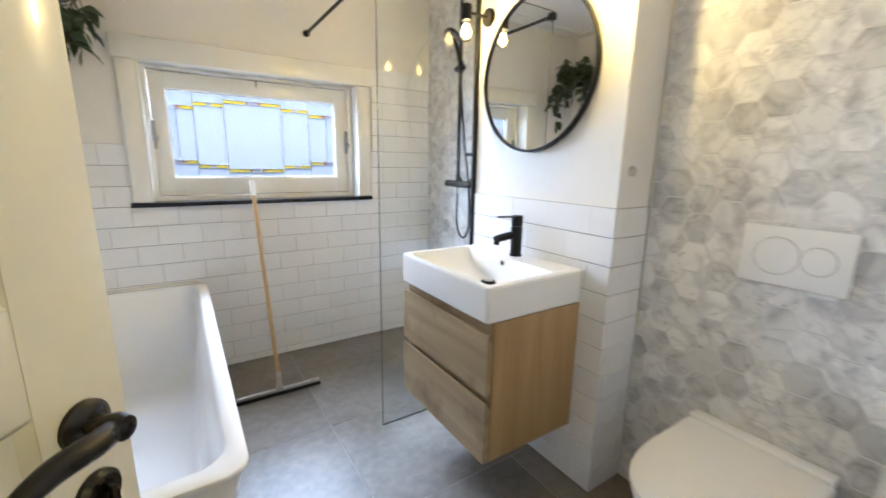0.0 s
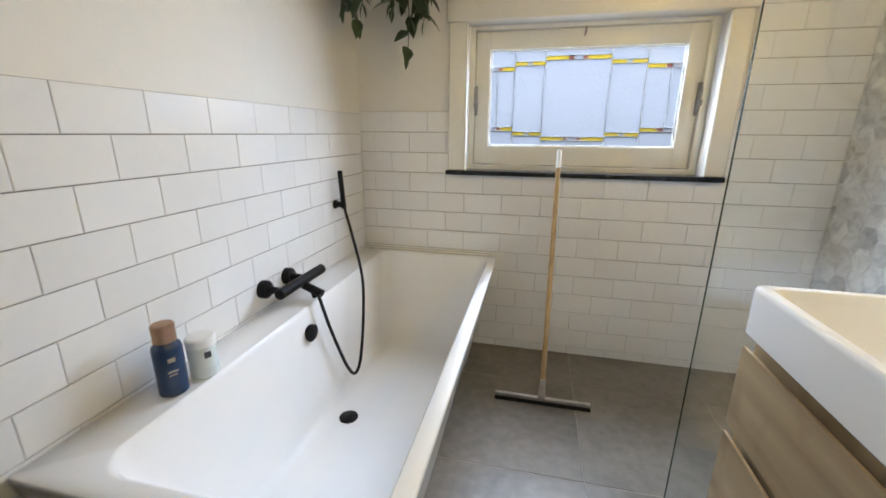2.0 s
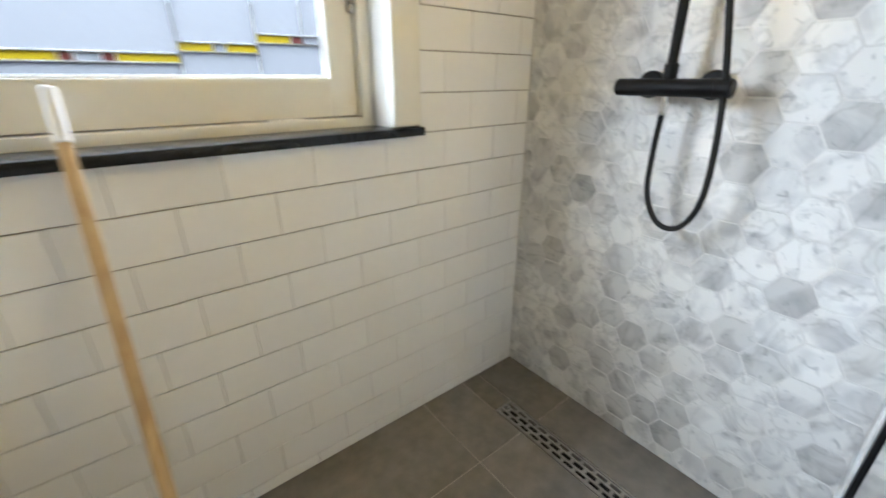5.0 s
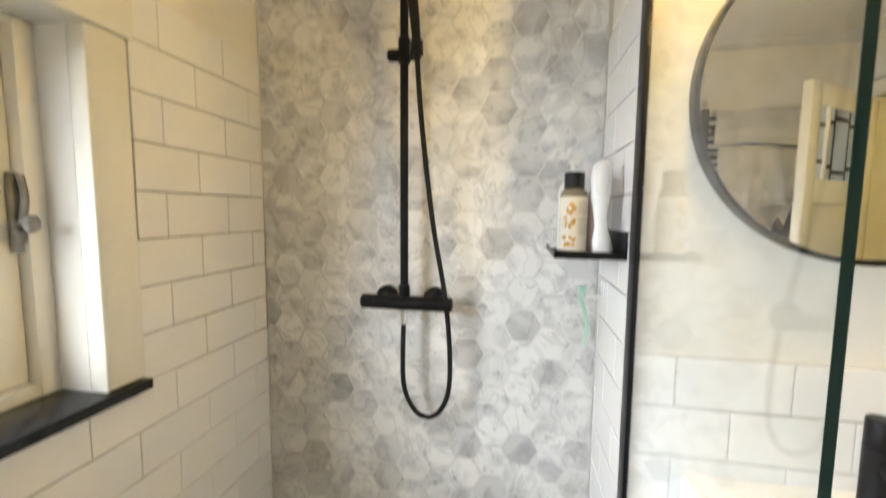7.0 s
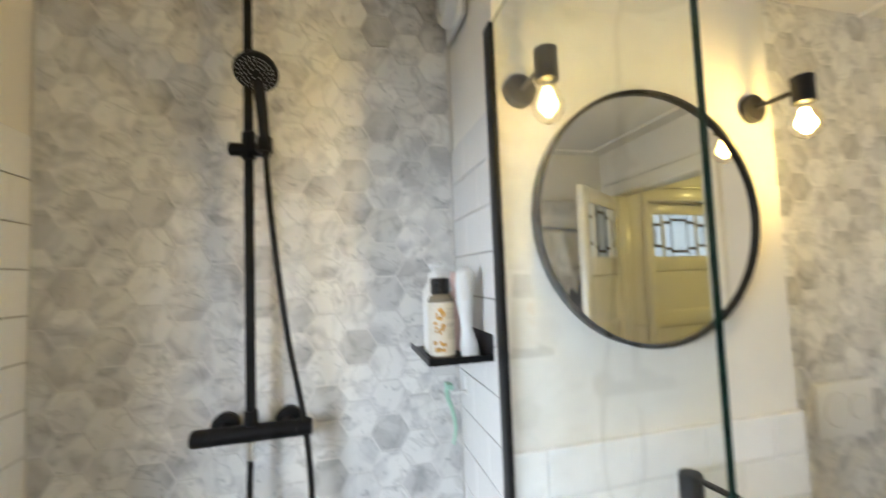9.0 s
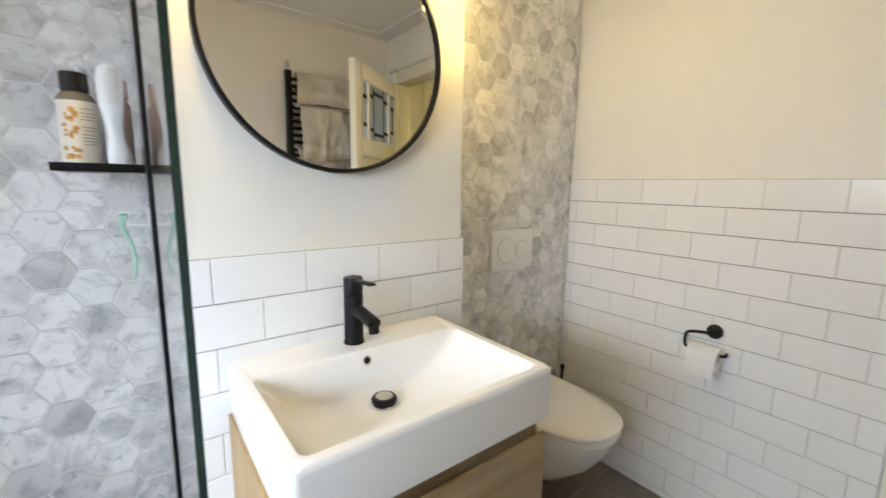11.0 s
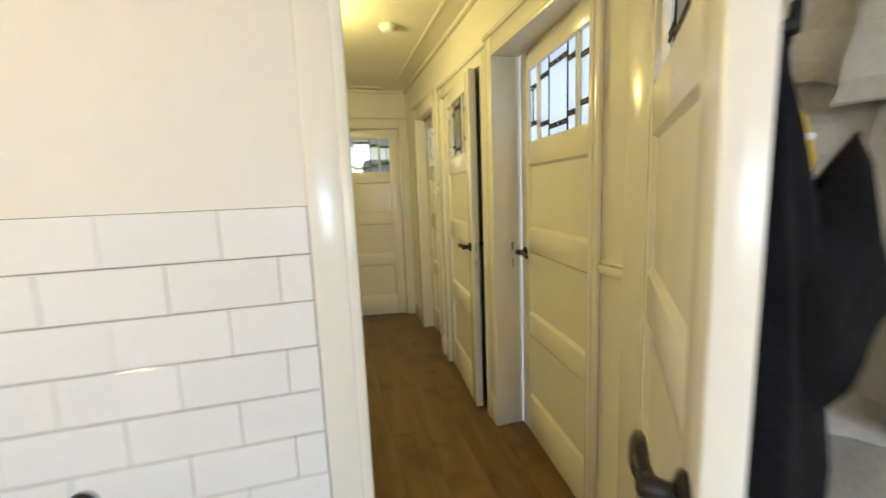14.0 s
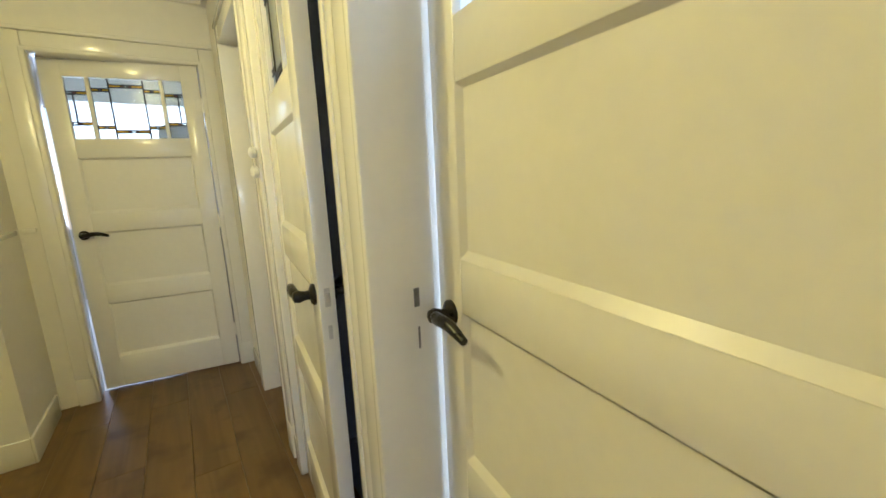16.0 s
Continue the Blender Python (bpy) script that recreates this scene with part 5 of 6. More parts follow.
spun(bm, (1.7868, -1.413, 0.8425), (-0.97, 0, 0.22), [(0.002, 0.0078), (0.0026, 0.0078)], 16)
part("overflow_hole", bm, M_RUBBER, ovf)
fc = thing("basin_tap", (1.856, -1.413, 0.867), 0, "matt black single-lever basin tap", "tap")
bm = bmesh.new()
spun(bm, (1.856, -1.413, 0.867), (0, 0, 1), [(0, 0.026), (0.005, 0.026), (0.010, 0.0235), (0.122, 0.0235), (0.124, 0.021)], 28)
part("body", bm, M_BLACK, fc)
bm = bmesh.new()
spun(bm, (1.856, -1.413, 0.992), (0, 0, 1), [(0, 0.0215), (0.002, 0.0235), (0.040, 0.0235), (0.043, 0.0215), (0.044, 0.004)], 28)
part("cap", bm, M_BLACK, fc)
bm = bmesh.new()
box(bm, -0.110, -0.006, -0.009, 0.009, -0.006, 0.0, 0.002, 2, pose(1.862, -1.413, 1.031, 0, 4, 0))
part("lever", bm, M_BLACK, fc)
bm = bmesh.new()
tube(bm, [(1.845, -1.413, 0.957), (1.80, -1.413, 0.953), (1.745, -1.413, 0.945)], 0.0155, 16)
cyl(bm, (1.752, -1.413, 0.940), (1.748, -1.413, 0.922), 0.0125, seg=16)
part("spout", bm, M_BLACK, fc)

# ---- mirror and lamps ----
MY, MZ, MR = -1.408, 1.585, 0.293
mi = thing("round_mirror", (1.9, MY, MZ), 0, "round mirror in a slim black metal frame", "mirror")
bm = bmesh.new()
spun(bm, (1.9165, MY, MZ), (-1, 0, 0), [(0.0, MR - 0.006), (0.014, MR - 0.006), (0.0145, 0.0)], 96)
part("glass", bm, M_MIRROR, mi, sharp=20)
bm = bmesh.new()
prof = [(0.0, MR - 0.0055), (0.022, MR - 0.0055), (0.024, MR - 0.0035), (0.024, MR + 0.0025), (0.022, MR + 0.0045), (0.0, MR + 0.0045)]
qq = Vector((-1, 0, 0)).to_track_quat("Z", "Y")
rings = [[Vector((1.917, MY, MZ)) + qq @ Vector((rr * math.cos(a * math.tau / 96), rr * math.sin(a * math.tau / 96), zz)) for zz, rr in prof] for a in range(96)]
loft(bm, rings + [rings[0]], False, False)
part("frame", bm, M_BLACK, mi)


def wall_lamp(y):
    la = thing("wall_lamp", (1.92, y, 1.87), 0, "black wall lamp with a bare glowing filament bulb", "wall lamp", "lamps beside the mirror")
    bm = bmesh.new()
    spun(bm, (1.924, y, 1.866), (-1, 0, 0), [(0, 0.037), (0.012, 0.037), (0.017, 0.032), (0.019, 0.010)], 28)
    part("wall_rose", bm, M_BLACK, la)
    bm = bmesh.new()
    cyl(bm, (1.908, y, 1.866), (1.80, y, 1.866), 0.0062, seg=12)
    part("arm", bm, M_BLACK, la)
    bm = bmesh.new()
    spun(bm, (1.80, y, 1.895), (0, 0, -1), [(0, 0.020), (0.002, 0.0225), (0.062, 0.0225), (0.064, 0.020), (0.0645, 0.004)], 24)
    part("socket", bm, M_BLACK, la)
    bm = bmesh.new()
    spun(bm, (1.80, y, 1.831), (0, 0, -1), [(0, 0.013), (0.010, 0.014), (0.024, 0.024), (0.044, 0.0305), (0.060, 0.029), (0.074, 0.020), (0.082, 0.006), (0.0825, 0.0005)], 24)
    g = part("bulb", bm, M_BULB, la, "clear glass bulb")
    g.visible_shadow = False
    bm = bmesh.new()
    for k in range(6):
        a = k * math.tau / 6
        tube(bm, [(1.80 + 0.004 * math.cos(a), y + 0.004 * math.sin(a), 1.818), (1.80 + 0.011 * math.cos(a), y + 0.011 * math.sin(a), 1.79), (1.80 + 0.005 * math.cos(a + 0.5), y + 0.005 * math.sin(a + 0.5), 1.765)], 0.0020, 6, 3)
    f = part("filament", bm, M_FILAMENT, g, "glowing orange filament")
    f.visible_shadow = False


wall_lamp(-1.098)
wall_lamp(-1.742)
bt = thing("wall_button", (1.985, -1.82, 1.222), 0, "small round steel wall button", "switch")
bm = bmesh.new()
spun(bm, (1.985, -1.812, 1.222), (0, -1, 0), [(0, 0.017), (0.007, 0.017), (0.010, 0.013), (0.0105, 0.002)], 24)
part("cover", bm, M_STEEL, bt)

# ---- toilet ----
wc = thing("toilet", (1.85, -2.25, 0), 0, "white wall-hung toilet with a closed lid", "toilet")
TY = -2.25


def dee(x_wall, x_tip, hw, z, n=28, sq=0.62):
    """A D-shaped outline: straight at the wall, rounded towards the room."""
    out = [Vector((x_wall, TY + hw, z))]
    xm = x_tip + (x_wall - x_tip) * sq
    for k in range(n + 1):
        a = radians(90 + 180 * k / n)
        c, s = math.cos(a), math.sin(a)
        out.append(Vector((xm + (xm - x_tip) * math.copysign(abs(c) ** 0.82, c), TY + hw * math.copysign(abs(s) ** 0.82, s), z)))
    out.append(Vector((x_wall, TY - hw, z)))
    return out


bm = bmesh.new()
loft(bm, [dee(2.104, 1.93, 0.10, 0.095), dee(2.104, 1.87, 0.118, 0.11), dee(2.104, 1.75, 0.145, 0.17), dee(2.104, 1.66, 0.165, 0.26), dee(2.104, 1.612, 0.178, 0.34), dee(2.104, 1.600, 0.182, 0.385), dee(2.104, 1.604, 0.180, 0.392)])
part("bowl", bm, M_CERAMIC, wc)
bm = bmesh.new()
loft(bm, [dee(2.06, 1.600, 0.180, 0.394), dee(2.06, 1.594, 0.184, 0.398), dee(2.06, 1.594, 0.184, 0.408), dee(2.06, 1.598, 0.181, 0.411)])
part("seat", bm, M_CERAMIC, wc)
bm = bmesh.new()
loft(bm, [dee(2.058, 1.597, 0.182, 0.4125), dee(2.058, 1.592, 0.186, 0.416), dee(2.058, 1.592, 0.186, 0.424), dee(2.058, 1.600, 0.180, 0.430), dee(2.056, 1.66, 0.14, 0.434)])
part("lid", bm, M_CERAMIC, wc, "glossy closed lid")
bm = bmesh.new()
box(bm, 2.052, 2.102, TY - 0.182, TY + 0.182, 0.394, 0.447, 0.008, 3)
part("hinge_bar", bm, M_CERAMIC, wc)
fp = thing("flush_plate", (2.105, -2.245, 1.0), 0, "white dual flush plate with two round buttons", "flush plate")
bm = bmesh.new()
box(bm, 2.0925, 2.1045, -2.368, -2.122, 0.917, 1.083, 0.003)
part("plate", bm, M_PLASTIC, fp)
for y, rr in ((-2.208, 0.052), (-2.300, 0.037)):
    bm = bmesh.new()
    spun(bm, (2.0930, y, 1.0), (-1, 0, 0), [(-0.002, rr), (0.0018, rr), (0.0028, rr - 0.0022), (0.0012, rr - 0.004), (0.0012, 0.001)], 40)
    part("button", bm, M_PLASTIC, fp)
    # grey ring paints in the shadow line round the button
    bm = bmesh.new()
    spun(bm, (2.0930, y, 1.0), (-1, 0, 0), [(0.0002, rr + 0.0018), (0.0011, rr + 0.0016), (0.0011, rr + 0.0001)], 40, False, False)
    part("button_gap", bm, M_GRATE, fp, "thin grey ring imitating the shadow line round the button")
tr = thing("toilet_roll_holder", (1.455, -2.63, 0.75), 0, "matt black toilet roll holder with a paper roll", "toilet roll holder")
bm = bmesh.new()
spun(bm, (1.455, -2.634, 0.755), (0, 1, 0), [(-0.002, 0.026), (0.010, 0.026), (0.014, 0.022), (0.020, 0.010), (0.040, 0.009)], 24)
part("wall_rose", bm, M_BLACK, tr)
bm = bmesh.new()
tube(bm, [(1.455, -2.598, 0.755), (1.49, -2.592, 0.752), (1.528, -2.588, 0.742), (1.534, -2.584, 0.715), (1.528, -2.582, 0.692), (1.50, -2.582, 0.688), (1.44, -2.582, 0.688), (1.405, -2.582, 0.689), (1.396, -2.582, 0.702)], 0.0058, 10)
part("bent_rod", bm, M_BLACK, tr)
roll = thing("toilet_roll", (1.462, -2.582, 0.64), 0, "white toilet paper roll with a loose end", "toilet roll")
bm = bmesh.new()
prof = [(0.0, 0.017), (0.0, 0.042), (0.002, 0.0435), (0.093, 0.0435), (0.095, 0.042), (0.095, 0.017)]
qx = Vector((1, 0, 0)).to_track_quat("Z", "Y")
rings = [[Vector((1.418, -2.582, 0.670)) + qx @ Vector((rr * math.cos(a * math.tau / 32), rr * math.sin(a * math.tau / 32), zz)) for zz, rr in prof] for a in range(32)]
loft(bm, rings + [rings[0]], False, False)
part("paper", bm, M_PAPER, roll)
bm = bmesh.new()
box(bm, 1.420, 1.511, -2.541, -2.5396, 0.61, 0.672)
part("loose_sheet", bm, M_PAPER, roll)
br = thing("toilet_brush", (2.03, -2.55, 0), 0, "slim black toilet brush in its holder behind the toilet", "toilet brush")
bm = bmesh.new()
spun(bm, (2.03, -2.55, 0), (0, 0, 1), [(0, 0.040), (0.003, 0.042), (0.26, 0.042), (0.262, 0.038), (0.262, 0.012)], 24)
part("holder", bm, M_BLACK, br)
bm = bmesh.new()
cyl(bm, (2.03, -2.55, 0.25), (2.03, -2.55, 0.41), 0.007, seg=12)
spun(bm, (2.03, -2.55, 0.41), (0, 0, 1), [(0, 0.008), (0.004, 0.011), (0.02, 0.011), (0.024, 0.008)], 14)
part("handle", bm, M_BLACK, br)


# ---- hanging plant ----
def leaf_into(bm, base, way, length, width, roll, droop):
    """One pointed, folded leaf."""
    way = Vector(way).normalized()
    side = way.cross(Vector((0, 0, 1)))
    side = (side if side.length > 0.05 else Vector((1, 0, 0))).normalized()
    side = Matrix.Rotation(roll, 3, way) @ side
    nrm = side.cross(way)
    rows = []
    for t, w in ((0, 0.05), (0.14, 0.55), (0.36, 0.98), (0.62, 0.85), (0.85, 0.42), (1, 0.03)):
        c = Vector(base) + way * length * t - Vector((0, 0, 1)) * droop * length * t * t
        rows.append([bm.verts.new(c + side * width * w * s + nrm * (abs(s) * width * 0.32 * w)) for s in (-1, 0, 1)])
    for a, b in zip(rows, rows[1:]):
        for i in range(2):
            bm.faces.new((a[i], a[i + 1], b[i + 1], b[i]))


pl = thing("hanging_plant", (0.27, -0.24, 1.9), 0, "hanging pot plant with trailing dark green leaves in the corner", "plant")
rl = random.Random(12)
bm = bmesh.new()
spun(bm, (0.27, -0.24, 1.87), (0, 0, 1), [(0, 0.05), (0.01, 0.06), (0.10, 0.078), (0.115, 0.080), (0.115, 0.072), (0.095, 0.070), (0.095, 0.002)], 28)
part("pot", bm, M_GLOSSBLACK, pl, "dark round pot")
bm = bmesh.new()
for k in range(3):
    a = k * math.tau / 3 + 0.4
    cyl(bm, (0.27 + 0.078 * math.cos(a), -0.24 + 0.078 * math.sin(a), 1.98), (0.27, -0.24, 2.29), 0.0012, seg=6)
cyl(bm, (0.27, -0.24, 2.285), (0.27, -0.24, 2.334), 0.003, seg=8)
part("hanger", bm, M_CREAMPLASTIC, pl, "thin hanging cords")
stems, leaves = bmesh.new(), bmesh.new()
trails = [((0.31, -0.10, 1.56), 0.3), ((0.40, -0.13, 1.70), 0.0), ((0.10, -0.20, 1.68), -0.3), ((0.09, -0.33, 1.72), 0.0), ((0.17, -0.30, 1.74), 0.1), ((0.36, -0.22, 1.68), 0.2), ((0.24, -0.12, 1.76), 0.0),
          ((0.43, -0.24, 1.76), 0.2), ((0.20, -0.38, 1.72), -0.1), ((0.33, -0.36, 1.70), 0.0), ((0.28, -0.24, 1.78), 0.0), ((0.12, -0.26, 1.78), 0.0), ((0.40, -0.33, 1.83), 0.0)]
for (ex, ey, ez), cu in trails:
    a = math.atan2(ey + 0.24, ex - 0.27)
    p0 = Vector((0.27 + 0.05 * math.cos(a), -0.24 + 0.05 * math.sin(a), 1.975))
    p1 = Vector((0.27 + 0.11 * math.cos(a), -0.24 + 0.11 * math.sin(a), 2.0))
    p2 = Vector(((ex + p1.x) / 2 + 0.03 * math.cos(a), (ey + p1.y) / 2 + 0.03 * math.sin(a), (ez + 1.98) / 2))
    pts = smooth_path([p0, p1, p2, Vector((ex, ey, ez))], 6)
    tube(stems, pts, 0.0022, 6, smooth=False)
    for i, p in enumerate(pts[3::2]):
        for s in ((1, -1) if i % 4 == 1 else (1,)):
            w = Vector((rl.uniform(-1, 1), rl.uniform(-1, 1), rl.uniform(-0.9, 0.15)))
            leaf_into(leaves, p, w, rl.uniform(0.065, 0.095), rl.uniform(0.024, 0.034), rl.uniform(-0.8, 0.8), rl.uniform(0.1, 0.6))
    leaf_into(leaves, pts[-1], (rl.uniform(-0.4, 0.4), rl.uniform(-0.4, 0.4), -1), 0.06, 0.014, 0.2, 0.1)
for k in range(24):
    a = rl.uniform(0, math.tau)
    rr = rl.uniform(0.02, 0.10)
    p = (0.27 + rr * math.cos(a), -0.24 + rr * math.sin(a), rl.uniform(1.96, 2.06))
    leaf_into(leaves, p, (math.cos(a), math.sin(a), rl.uniform(-0.4, 0.7)), rl.uniform(0.065, 0.10), rl.uniform(0.026, 0.038), rl.uniform(-0.8, 0.8), rl.uniform(0.2, 0.7))
for v in leaves.verts:
    v.co.x, v.co.y = max(v.co.x, 0.006), min(v.co.y, -0.006)
part("stems", stems, M_STEM, pl, "thin trailing stems")
part("foliage", leaves, M_LEAF, pl, "pointed dark green leaves", sharp=70)


# ---- towel radiator with towels ----
ra = thing("towel_radiator", (0.06, -2.27, 0.3), 0, "matt black ladder towel radiator on the wall", "radiator")
for y in (-2.475, -1.855):
    bm = bmesh.new()
    box(bm, 0.055, 0.090, y - 0.021, y + 0.021, 0.33, 1.975, 0.006)
    part("upright", bm, M_BLACK, ra)
z = 0.36
while z < 1.96:
    bm = bmesh.new()
    cyl(bm, (0.078, -2.46, z), (0.078, -1.87, z), 0.011, seg=12)
    part("rung", bm, M_BLACK, ra)
    z += 0.044 if (int(z * 100) // 26) % 4 else 0.12
for y in (-2.42, -1.91):
    for z in (0.42, 1.86):
        bm = bmesh.new()
        cyl(bm, (0.0, y, z), (0.062, y, z), 0.010, seg=12)
        part("bracket", bm, M_BLACK, ra)
bm = bmesh.new()
spun(bm, (0.072, -1.855, 1.975), (0, 0, 1), [(0, 0.009), (0.012, 0.009), (0.016, 0.014), (0.05, 0.013), (0.054, 0.008)], 14)
part("valve", bm, M_STEEL, ra, "small steel valve")


def towel(name, label, y0, y1, top, front, back, x_bar, seed, layer, corner=0.0, flare=0.0):
    """A thick towel folded over a rung: front and back drop, with soft waves and a woven band near the hem."""
    t = thing(name, ((x_bar), (y0 + y1) / 2, front), 0, label, "towel", "towels on the radiator")
    ny, nz = 34, 46
    total = (top - front) + (top - back) + 0.06

    def at(u, s):
        y = y0 + (y1 - y0) * u
        d = s * total
        f = top - front
        hem = 1.0
        if d < f:
            z, x = front + d, x_bar + 0.030 + layer
            hem = 1 - d / f
        elif d < f + 0.06:
            a = (d - f) / 0.06 * math.pi
            z, x = top + 0.022 * math.sin(a), x_bar + (0.030 + layer) * math.cos(a)
            hem = 0
        else:
            z, x = top - (d - f - 0.06), x_bar - 0.030
            return Vector((max(0.02, x + 0.004 * math.sin(9 * u + seed)), y, z))
        wv = math.sin(u * 7.3 + seed + 1.1 * z) * 0.013 + math.sin(u * 15.0 + seed * 2) * 0.005
        wv += 0.020 * (1 - abs(math.sin(u * 4.4 + seed + 2.6 * (z - front)))) ** 4
        y -= flare * (1 - u) * hem
        x += hem * (wv + 0.018) + wobble((y, z, seed), 6, 0.016) + wobble((y * 1.6, z, seed + 3), 15, 0.011) + wobble((y, z, seed + 7), 34, 0.004)
        z += (wobble((y, seed, 0), 5, 0.03) + corner * (u - 0.5)) * hem
        return Vector((x, y + wobble((z, seed, 1), 4, 0.012), z))
    bm = bmesh.new()
    grid = [[at(i / ny, k / nz) for i in range(ny + 1)] for k in range(nz + 1)]
    th = 0.0045
    fr, bk = [], []
    for k in range(nz + 1):
        ra_, rb_ = [], []
        for i in range(ny + 1):
            a = grid[k][min(i + 1, ny)] - grid[k][max(i - 1, 0)]
            b = grid[min(k + 1, nz)][i] - grid[max(k - 1, 0)][i]
            n = a.cross(b).normalized()
            ra_.append(bm.verts.new(grid[k][i] + n * th))
            rb_.append(bm.verts.new(grid[k][i] - n * th))
        fr.append(ra_)
        bk.append(rb_)
    for k in range(nz):
        for i in range(ny):
            bm.faces.new((fr[k][i], fr[k][i + 1], fr[k + 1][i + 1], fr[k + 1][i]))
            bm.faces.new((bk[k][i], bk[k + 1][i], bk[k + 1][i + 1], bk[k][i + 1]))
    for k in range(nz):
        for i in (0, ny):
            bm.faces.new((fr[k][i], fr[k + 1][i], bk[k + 1][i], bk[k][i]))
    for i in range(ny):
        for k in (0, nz):
            bm.faces.new((fr[k][i], fr[k][i + 1], bk[k][i + 1], bk[k][i]))
    part("cloth", bm, M_TOWEL, t, sharp=75)
    bm = bmesh.new()
    s0, s1 = 0.035 / total, 0.085 / total
    rows = []
    for s in (s0, (s0 + s1) / 2, s1):
        row = []
        for i in range(ny + 1):
            p, pu, ps = at(i / ny, s), at(min(1, i / ny + 0.01), s), at(i / ny, s + 0.01)
            n = (pu - at(max(0, i / ny - 0.01), s)).cross(ps - p).normalized()
            n = n if n.x > 0 else -n
            row.append(bm.verts.new(p + n * (th + 0.0016)))
        rows.append(row)
    for a, b in zip(rows, rows[1:]):
        for i in range(ny):
            bm.faces.new((a[i], a[i + 1], b[i + 1], b[i]))
    part("woven_band", bm, M_BAND, t, "flat woven band near the hem")


towel("towel", "large beige terry towel hanging low on the radiator", -2.52, -1.90, 0.95, 0.44, 0.55, 0.078, 1.3, 0.004, 0.06)
towel("towel", "beige terry towel folded over the middle rungs", -2.48, -1.90, 1.46, 0.885, 0.97, 0.078, 4.1, 0.020, 0.02, 0.07)
towel("towel", "beige terry towel draped over the near end of the middle rungs", -2.20, -1.88, 1.47, 0.925, 1.0, 0.078, 5.2, 0.050, -0.02, -0.03)
towel("towel", "beige terry towel with a woven band folded over the top rung", -2.43, -1.92, 1.69, 1.31, 1.5, 0.078, 2.2, 0.040, 0.03)
towel("towel", "small beige terry towel folded once more over the top rung", -2.40, -1.99, 1.72, 1.45, 1.55, 0.078, 6.0, 0.060, -0.11, 0.11)
towel("towel", "beige terry towel thrown over the near end of the top rung", -2.17, -1.89, 1.73, 1.41, 1.56, 0.078, 0.6, 0.085, -0.03, 0.05)
towel("towel", "beige terry towel folded in half over the highest rung", -2.455, -1.895, 1.945, 1.765, 1.8, 0.078, 3.4, 0.004, 0.02)


# ---- garments on the bathroom door ----
hooks = thing("coat_hook", (0, 0, 0), 0, "matt black coat hook screwed to the door", "hook", "", "", WM[door_bath] @ pose(0.62, 0.02, 1.445))
bm = bmesh.new()
box(bm, -0.009, 0.009, 0.0, 0.006, -0.03, 0.03, 0.002)
box(bm, -0.007, 0.007, 0.004, 0.045, 0.008, 0.020, 0.003)
box(bm, -0.007, 0.007, 0.038, 0.048, 0.008, 0.038, 0.003)
part("hook", bm, M_BLACK, hooks, local=True)


def draped(bm, sections, seed, n=44, fold=0.16):
    """A hanging garment: flattened, folded outlines from the top down; sections are (x, y, z, half width, half depth)."""
    loops = []
    for j, (x, y, z, hw, hd) in enumerate(sections):
        lp = []
        for k in range(n):
            a = k * math.tau / n
            f = 1 + fold * min(1, j / 3) * (math.sin(a * 5 + seed + z * 3) * 0.6 + math.sin(a * 9 + seed * 2 + z * 5) * 0.4)
            px, py = x + hw * math.cos(a) * (1 + 0.3 * (f - 1)), y + hd * math.sin(a) * f * 1.05
            lp.append(Vector((px + wobble((a, z * 6, seed), 1.5, 0.012), max(0.0235, py + wobble((z * 7, a, seed), 1.5, 0.008)), z)))
        loops.append(lp)
    return loft(bm, loops)


robe = thing("dressing_gown", label="black jersey dressing gown hanging from the door hook", category="garment", m=WM[door_bath] @ pose(0.6, 0.02, 0.5))
DL = pose(-0.6, -0.02, -0.5)
bm = bmesh.new()
draped(bm, [(0.616, 0.048, 1.452, 0.010, 0.009), (0.612, 0.046, 1.42, 0.020, 0.016), (0.606, 0.048, 1.36, 0.044, 0.028), (0.597, 0.052, 1.28, 0.074, 0.036), (0.590, 0.057, 1.18, 0.090, 0.041), (0.586, 0.062, 1.08, 0.098, 0.046),
            (0.584, 0.066, 1.00, 0.100, 0.048), (0.583, 0.068, 0.82, 0.105, 0.051), (0.583, 0.070, 0.64, 0.110, 0.054), (0.580, 0.070, 0.46, 0.112, 0.055), (0.580, 0.070, 0.34, 0.112, 0.055)], 0.7)
bm.transform(DL)
part("gown", bm, M_ROBE, robe, local=True, sharp=80)


def sleeve_loop(y, z, half, thick, n=28):
    """A flattened oval across a short sleeve that points away from the door."""
    d = Vector((0, 0.44, 0.90))
    out = []
    for k in range(n):
        a = k * math.tau / n
        p = Vector((0.628, y, z)) + d * half * math.cos(a) + Vector((thick * math.sin(a) * (1 + 0.25 * math.sin(5 * a)), 0, 0))
        p.y = max(0.026, p.y)
        out.append(p)
    return out


sleeve = [(0.052, 1.215, 0.150, 0.020), (0.066, 1.190, 0.145, 0.034), (0.080, 1.158, 0.130, 0.040), (0.092, 1.132, 0.117, 0.042)]
bm = bmesh.new()
loft(bm, [sleeve_loop(*q) for q in sleeve])
bm.transform(DL)
slv = part("sleeve", bm, M_ROBE, robe, "short wide sleeve", local=True, sharp=80)
bm = bmesh.new()
loft(bm, [sleeve_loop(*q) for q in ((0.0915, 1.133, 0.1185, 0.0435), (0.100, 1.117, 0.113, 0.044), (0.110, 1.100, 0.108, 0.043), (0.109, 1.102, 0.100, 0.034))])
bm.transform(DL)
